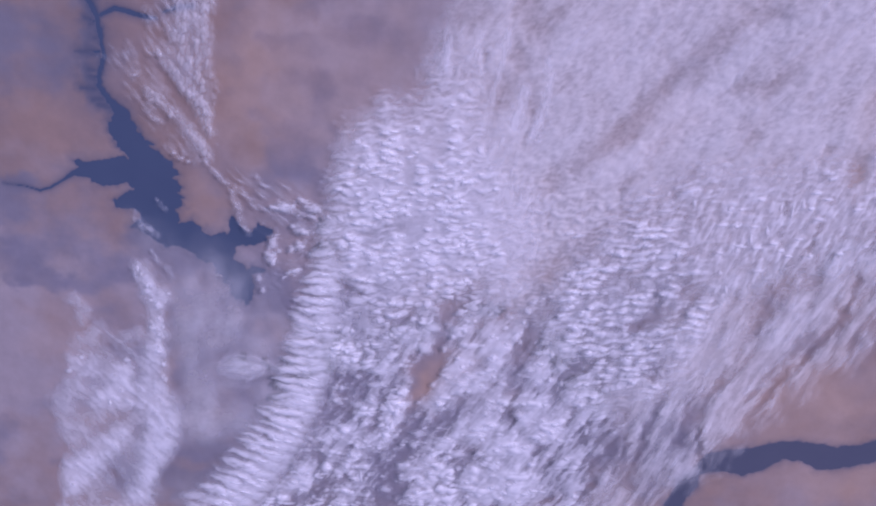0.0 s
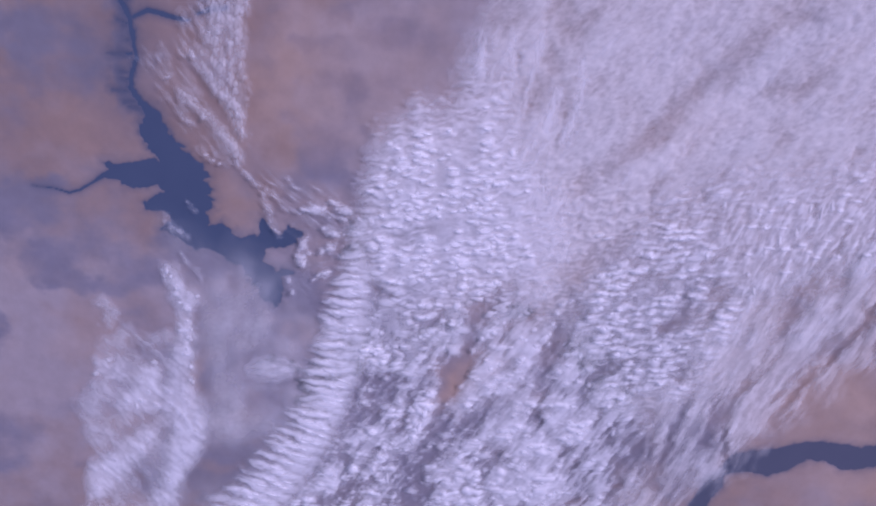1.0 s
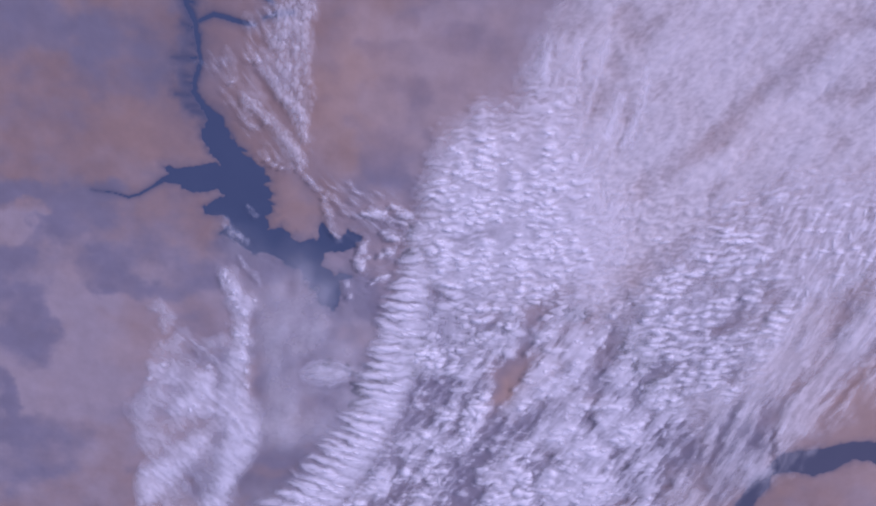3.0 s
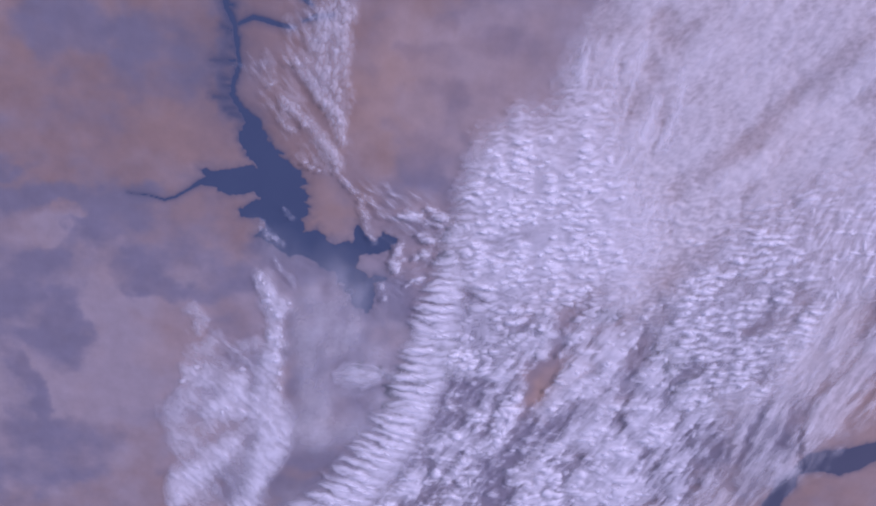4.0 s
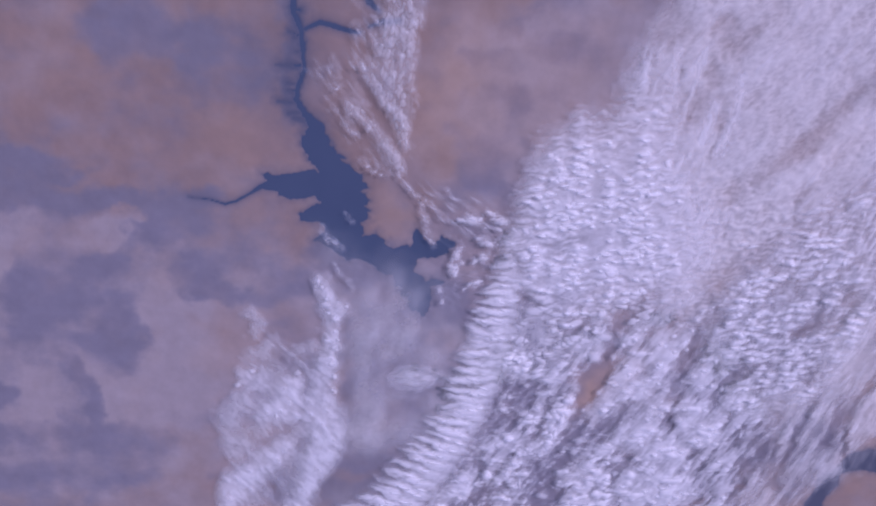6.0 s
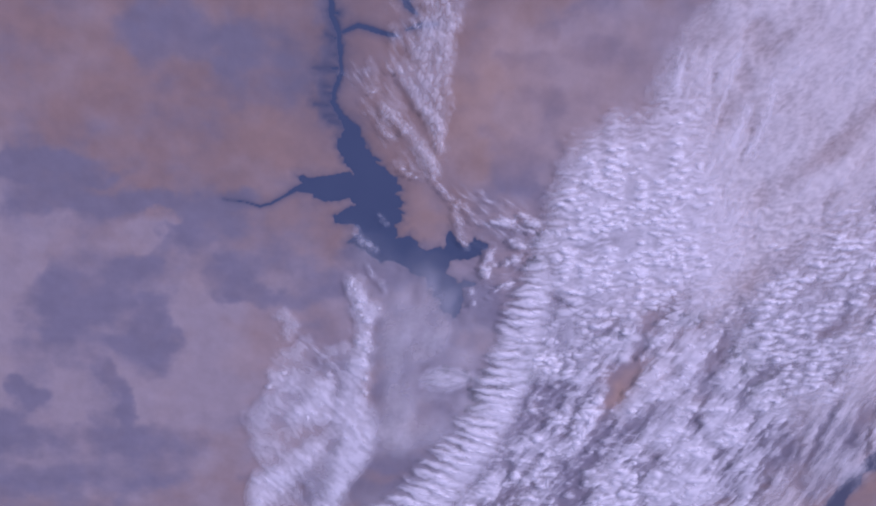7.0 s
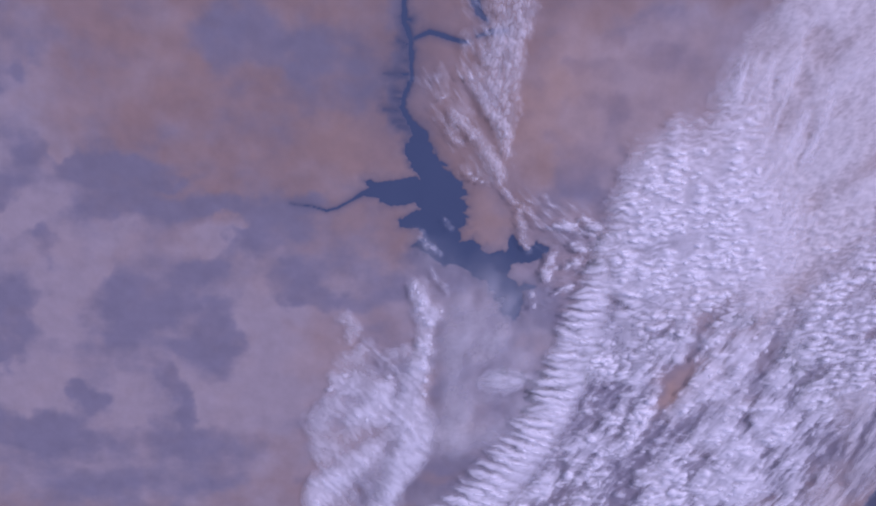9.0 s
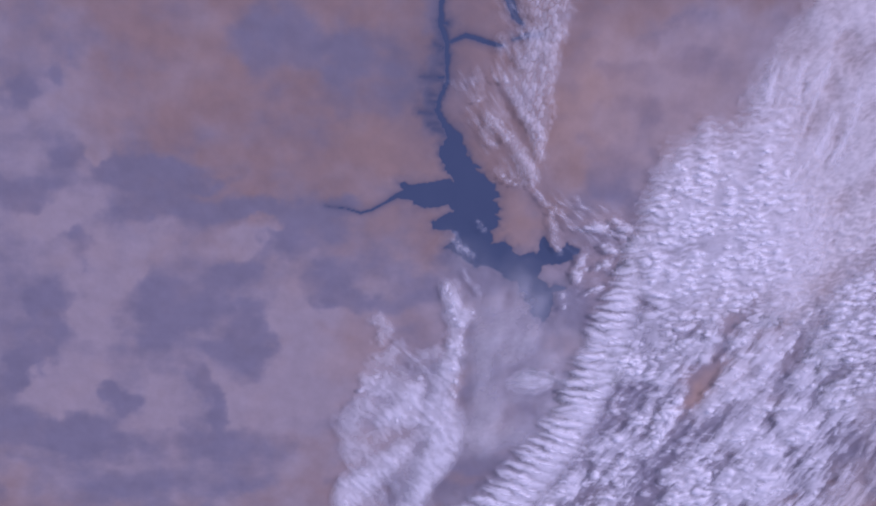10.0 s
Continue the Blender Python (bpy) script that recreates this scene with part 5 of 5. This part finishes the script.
HEAPS_SOUTHERN = [(-30, -224.3, 5.9, 1.53), (-40.8, -227.1, 2.15, 1.23), (-32.4, -231.7, 4.86, 1.55), (-49.2, -233.4, 1.62, 1.24), (-45.9, -218.9, 2.67, 1.21), (-59.4, -221.1, 5.35, 1.83), (-41.4, -243, 3.81, 1.89), (-34.5, -239.2, 2.17, 1.57), (-22.4, -246.1, 1.91, 2.85), (-18.9, -235.1, 2.7, 2.8), (-49.5, -255.2, 3.85, 1.61),
                  (-30.6, -250.6, 2.19, 1.28), (-36.2, -252.5, 3.29, 1.28), (-53, -261, 3.87, 1.95), (-60.8, -262.3, 3.88, 1.3), (-28.2, -262.2, 2.77, 2.93), (-25.2, -254.7, 1.65, 2.89), (-42.2, -267.2, 1.67, 1.31), (-45.1, -271.1, 2.23, 2.31), (-48.1, -278.1, 2.24, 2.34), (-70.7, -280.2, 5.06, 2.69), (-58.8, -278.8, 2.81, 2.68), (-41.3, -284.5, 1.13, 3.04)]
HEAPS_SOUTH_EAST = [(-13.1, -279.9, 5.61, 1.34), (-4.7, -282.3, 3.93, 1.34), (-10.3, -287.7, 3.95, 1.36), (-14.4, -266, 2.77, 1.96), (-11.5, -259.5, 4.41, 1.62), (2.3, -263.4, 5.53, 1.63), (-6.1, -274.2, 5.03, 3.32), (6.5, -270.9, 5.57, 2.31), (7.9, -279.8, 1.96, 1.67), (16, -259.4, 6.62, 0.97), (17.4, -256.2, 4.95, 1.61), (24, -244.3, 3.81, 1.9),
                    (28.6, -245.9, 1.63, 1.58), (37.7, -248.4, 3.82, 2.23), (14.1, -219.3, 2.67, 1.51), (14.2, -226.6, 4.83, 1.84), (23.4, -217.5, 2.66, 1.21), (8.9, -231, 3.77, 1.54), (45.9, -214.1, 2.65, 1.5), (52, -214.6, 1.59, 1.8), (56.9, -221.6, 3.2, 1.83), (51.8, -228.6, 1.34, 1.54), (57.3, -230.8, 1.61, 1.85), (42.2, -223.2, 2.67, 1.52)]
HEAPS_LOW = [(71, -257.9, 1.37, 1.94), (68.8, -252.7, 2.19, 1.6), (49.3, -263.1, 2.76, 1.63), (90.7, -228.2, 2.14, 1.54), (86.9, -231.6, 1.61, 0.93), (0.8, -212.1, 1.59, 2.1), (22.2, -223.2, 3.74, 1.22), (29.1, -230.9, 2.69, 1.24), (79, -233.8, 3.23, 1.86), (-54.7, -301.6, 4.57, 1.74), (-9, -297.2, 6.26, 2.07), (-28.8, -292.9, 3.97, 1.71)]
HEAPS_EASTERN = [(74.7, -169.8, 6.12, 0.97), (88.6, -168.6, 4.07, 1.25), (64.4, -168.7, 3.06, 1.11), (69.5, -177.1, 2.82, 1.13), (59.6, -173.5, 2.05, 1.4), (61.4, -183.3, 2.58, 1.43), (100.1, -141.8, 4.97, 1.06), (92.5, -154.1, 4.52, 1.08), (92.1, -158.2, 1.51, 1.09), (102, -148.7, 3.75, 0.81), (112.3, -151.6, 2, 1.35), (108.9, -162.2, 2.28, 1.38),
                 (100.9, -163.9, 5.57, 1.66), (90.9, -165.3, 2.54, 1.11), (103.9, -174.2, 1.53, 1.12), (94.9, -183.2, 2.06, 1.43), (112.2, -138.1, 1.24, 1.58), (110.3, -132.1, 3.45, 1.04), (102.2, -137.9, 1.98, 0.79), (76.7, -161.5, 1.52, 1.1), (57.6, -209.5, 5.81, 1.79), (71.7, -211, 3.7, 1.5), (73.8, -214.9, 4.24, 1.2), (68, -206.5, 2.63, 1.19)]
HEAPS_FAR_EAST = [(68.7, -196.2, 3.65, 1.17), (81.7, -214.5, 3.71, 2.11), (81, -223, 3.2, 1.83), (85.6, -196.2, 3.65, 2.04), (70.2, -200.6, 3.67, 1.18), (77.5, -191.9, 2.08, 1.16), (127.2, -171.9, 1.27, 1.4), (133.5, -160.8, 1.26, 1.65), (133.3, -148.6, 1.25, 1.08), (128.6, -140.7, 1.74, 1.59), (146.1, -151.3, 1.25, 2.44), (150.8, -139.8, 0.99, 2.12),
                  (160.5, -138.8, 0.99, 2.39), (156, -141.9, 0.74, 3.73), (170.6, -124.2, 1.95, 1.03), (130.7, -180.3, 1.03, 2.28), (139.1, -155.3, 1, 2.73), (84.4, -147.4, 3.5, 0.8), (93.4, -135.5, 3.95, 0.79), (57.2, -152.9, 2.51, 1.08), (61.1, -154.2, 3.52, 0.81), (94, -203.5, 2.1, 1.48), (98.5, -209.4, 1.58, 1.49)]
HEAPS_LANE_RIM = [(46.79, -185.41, 1.6, 0.79), (42.46, -187.43, 1.87, 1.06), (39.96, -191.83, 1.61, 1.34), (38.12, -197.76, 1.35, 1.35), (36.75, -203.14, 1.35, 1.36), (36.67, -207.97, 1.36, 1.37), (66.15, -171.05, 4.24, 1.04), (76.15, -170.51, 3.72, 1.04), (85.29, -169.4, 3.72, 1.04), (64.34, -177.94, 3.2, 1.05), (69.69, -182.31, 2.68, 1.06), (62.26, -187.25, 3.22, 1.33), (86.52, -159.5, 3.16, 1.02), (106.78, -162.37, 1.33, 2.07), (56.49, -195.49, 3.78, 1.62), (60.24, -204.51, 3.82, 1.65), (48.96, -213.56, 3.29, 1.39), (72.29, -213.74, 3.3, 1.4), (75.05, -182.34, 2.15, 1.06), (85.77, -201.67, 1.91, 1.37)]
HEAPS_WESTERN = [(-134.1, -204.9, 2.35, 1.48), (-134.9, -213.9, 2.37, 1.21), (-134.4, -229.1, 1.33, 1.55), (-134.4, -220.8, 1.59, 1.53), (-133.5, -189.7, 2.32, 1.74), (-140.7, -170.6, 1.01, 1.96), (-137.6, -182.4, 2.31, 1.71), (-137.1, -201.3, 2.34, 1.48), (-151.7, -218.5, 2.37, 1.52), (-162.8, -242.2, 1.07, 1.58), (-180.3, -224.8, 2.1, 1.53), (-173.2, -217.3, 2.09, 1.51)]
HEAPS_WEST_RIM = [(-127.83, -183.69, 1.36, 0.91), (-132.29, -190.43, 1.52, 0.92), (-133.71, -196.4, 1.37, 0.93), (-132.34, -201.07, 1.23, 0.94), (-133.13, -206.28, 1.38, 0.94), (-135.86, -213.81, 1.39, 0.96), (-134.25, -220.95, 1.09, 1.13), (-135.44, -228.15, 1.25, 0.98), (-137.18, -179.44, 1.35, 1.05), (-139.2, -173.63, 1.05, 1.34), (-136.41, -187.0, 1.51, 0.91)]
HEAPS_KNOTS = [(-70.8, -141.5, 4.53, 1.87), (-77.1, -157.8, 2.29, 2.2), (-79, -165.9, 2.82, 1.95), (-84.8, -175.4, 1.81, 1.99), (-83.5, -181.4, 1.56, 1.72), (-62.7, -152.1, 2.29, 1.09), (-59.5, -163.7, 3.34, 1.12), (-56.4, -141, 3.53, 1.88), (-74.7, -161.7, 2.05, 1.39), (-68.1, -171.5, 2.58, 1.13), (-65.3, -157.6, 2.3, 1.1)]
HEAPS_FEATHER = [(-106.4, -75.7, 0.71, 1.41), (-101.1, -57.3, 1.16, 0.91), (-111.6, -62.6, 1.16, 0.92), (-106.6, -89.5, 2.14, 0.97), (-102.5, -96.8, 0.96, 1.47), (-100.8, -104.1, 0.97, 1.74), (-117.7, -115.4, 1.47, 0.76), (-114.3, -117.7, 1.22, 0.76), (-111.7, -119.2, 1.23, 0.77), (-130.6, -81.2, 1.42, 0.72), (-117.1, -98.5, 1.68, 1.23), (-118.9, -72.5, 1.17, 0.94)]

strew(RIPPLED, band_field, 0.6, 0.65, HEAPS_BAND, -10, RNG, WISPS)
strew(CROWDED, field_field, 0.2, 1.35, HEAPS_NORTHERN + HEAPS_MIDDLE, 0, RNG, ROUND)
strew(BROKEN, south_field, 0.1, 1.25, HEAPS_SOUTHERN + HEAPS_SOUTH_EAST + HEAPS_LOW, -4, RNG, BRIGHT)
strew(DAPPLED, east_field, 0.3, 1.2, HEAPS_EASTERN + HEAPS_FAR_EAST + HEAPS_LANE_RIM, 4, RNG, WISPS)
strew(RAGGED, west_field, -0.4, 0.95, HEAPS_WESTERN + HEAPS_WEST_RIM, 0, RNG, WISPS)
strew(KNOTTED, knots_field, 0.3, 1.6, HEAPS_KNOTS, -8, RNG, KNOBS)
strew(FEATHERED, north_field, 0.5, 1.6, HEAPS_FEATHER, 0, RNG, TUFTS)


def scatter(owner, name, field, box, base, heap, count, least, sizes, turn, rng, shapes, apart=2.5):
    """Further heaps where the bank lies thick, picked at random and kept apart."""
    tries = np.array([(rng.uniform(box[0], box[2]), rng.uniform(box[1], box[3])) for _ in range(count * 30)])
    thick = np.clip(field(tries[:, :1], tries[:, 1:]), 0, 1.5)[:, 0]
    kept = []
    for (x, y), d in zip(tries, thick):
        if d > least and all((x - a) ** 2 + (y - b) ** 2 > apart ** 2 for a, b in kept):
            kept.append((x, y))
            long_, wide = rng.uniform(*sizes[0]), rng.uniform(*sizes[1])
            ob = new(name, rng.choice(shapes))
            ob.parent = owner
            ob.location = (x, y, CLOUD_BASE + base + heap * d - 0.12 * wide)
            ob.rotation_euler = (0, 0, radians(turn + rng.uniform(-10, 10)))
            ob.scale = (long_, wide, 0.3 * wide + 0.2)
            if len(kept) == count:
                break


FAINT = [cloudlet_mesh(k + 60, 0.16) for k in range(5)]
WASH = [cloudlet_mesh(k + 180, 0.06) for k in range(5)]
HAZE = [cloudlet_mesh(k + 80, 0.10) for k in range(5)]
SOFT = [cloudlet_mesh(k + 40, 0.7) for k in range(6)]
scatter(RIPPLED, "cloudlet", band_field, extent(BAND, 8), 0.6, 0.65, 60, 0.75, ((2.5, 6.0), (0.8, 1.3)), -14, RNG, SOFT, 3.0)
scatter(CROWDED, "cloudlet", field_field, extent(FIELD, 0), 0.2, 1.35, 240, 0.72, ((1.8, 4.2), (0.9, 1.7)), 1, RNG, SOFT, 3.2)
scatter(BROKEN, "cloudlet", south_field, extent(SOUTH, 0), 0.1, 1.25, 90, 0.42, ((2.0, 3.6), (1.4, 2.1)), -6, RNG, BRIGHT, 4.0)
scatter(DAPPLED, "cloudlet", east_field, extent(EAST, 0), 0.3, 1.2, 200, 0.6, ((1.8, 4.5), (0.8, 1.5)), 3, RNG, SOFT, 3.4)
scatter(RAGGED, "cloudlet", west_field, extent(WEST, 0), -0.4, 0.95, 24, 0.45, ((2.5, 5.0), (1.6, 3.0)), -50, RNG, FAINT, 6.0)
scatter(VEILED, "streak", upper_field, extent(UPPER, -20), -1.6, 1.2, 70, 0.6, ((8.0, 18.0), (1.6, 3.6)), 55, RNG, HAZE, 8.0)
scatter(SLANTED, "streak", slant_field, extent(SLANT, -4), -0.4, 0.6, 70, 0.22, ((4.0, 9.0), (1.2, 2.4)), 63, RNG, FAINT, 5.0)
scatter(FEATHERED, "streak", north_field, extent(NORTH, 0), 0.5, 1.6, 30, 0.14, ((2.0, 5.0), (0.5, 1.0)), -57, RNG, FAINT, 3.0)
scatter(WISPY, "streak", tails_field, extent(TAILS, 0), 0.4, 0.8, 14, 0.06, ((2.5, 6.0), (0.6, 1.1)), -38, RNG, FAINT, 4.0)
scatter(HAZY, "patch", pale_field, extent(PALE, 0), 0.0, 0.5, 16, 0.14, ((9.0, 17.0), (6.0, 9.0)), 70, RNG, WASH, 12.0)
scatter(OVAL, "cloudlet", ring_field, extent(RING, 0), -0.8, 0.4, 4, 0.25, ((2.5, 4.0), (1.2, 1.8)), 0, RNG, FAINT, 3.0)


def plume_part(owner, spine, high, strength, seed):
    """One brighter feather of the high veil as a piece of its own."""
    def one(x, y):
        grain = 0.45 + 0.7 * streaks(x, y, 77, 11, 2.6, seed)
        return strength * plumes(x, y, [spine], 3.0, seed) ** 1.3 * grain
    ob = bank("plume", "", extent(spine, 6), high, 0.2, CLOUD, one, 0.6, "", 0.8)
    for key in ("category", "group"):
        if key in ob:
            del ob[key]
    ob.parent = owner


for number, spine in enumerate(PLUMES[:5]):
    plume_part(VEILED, spine, -0.6, 0.46, 300 + number)
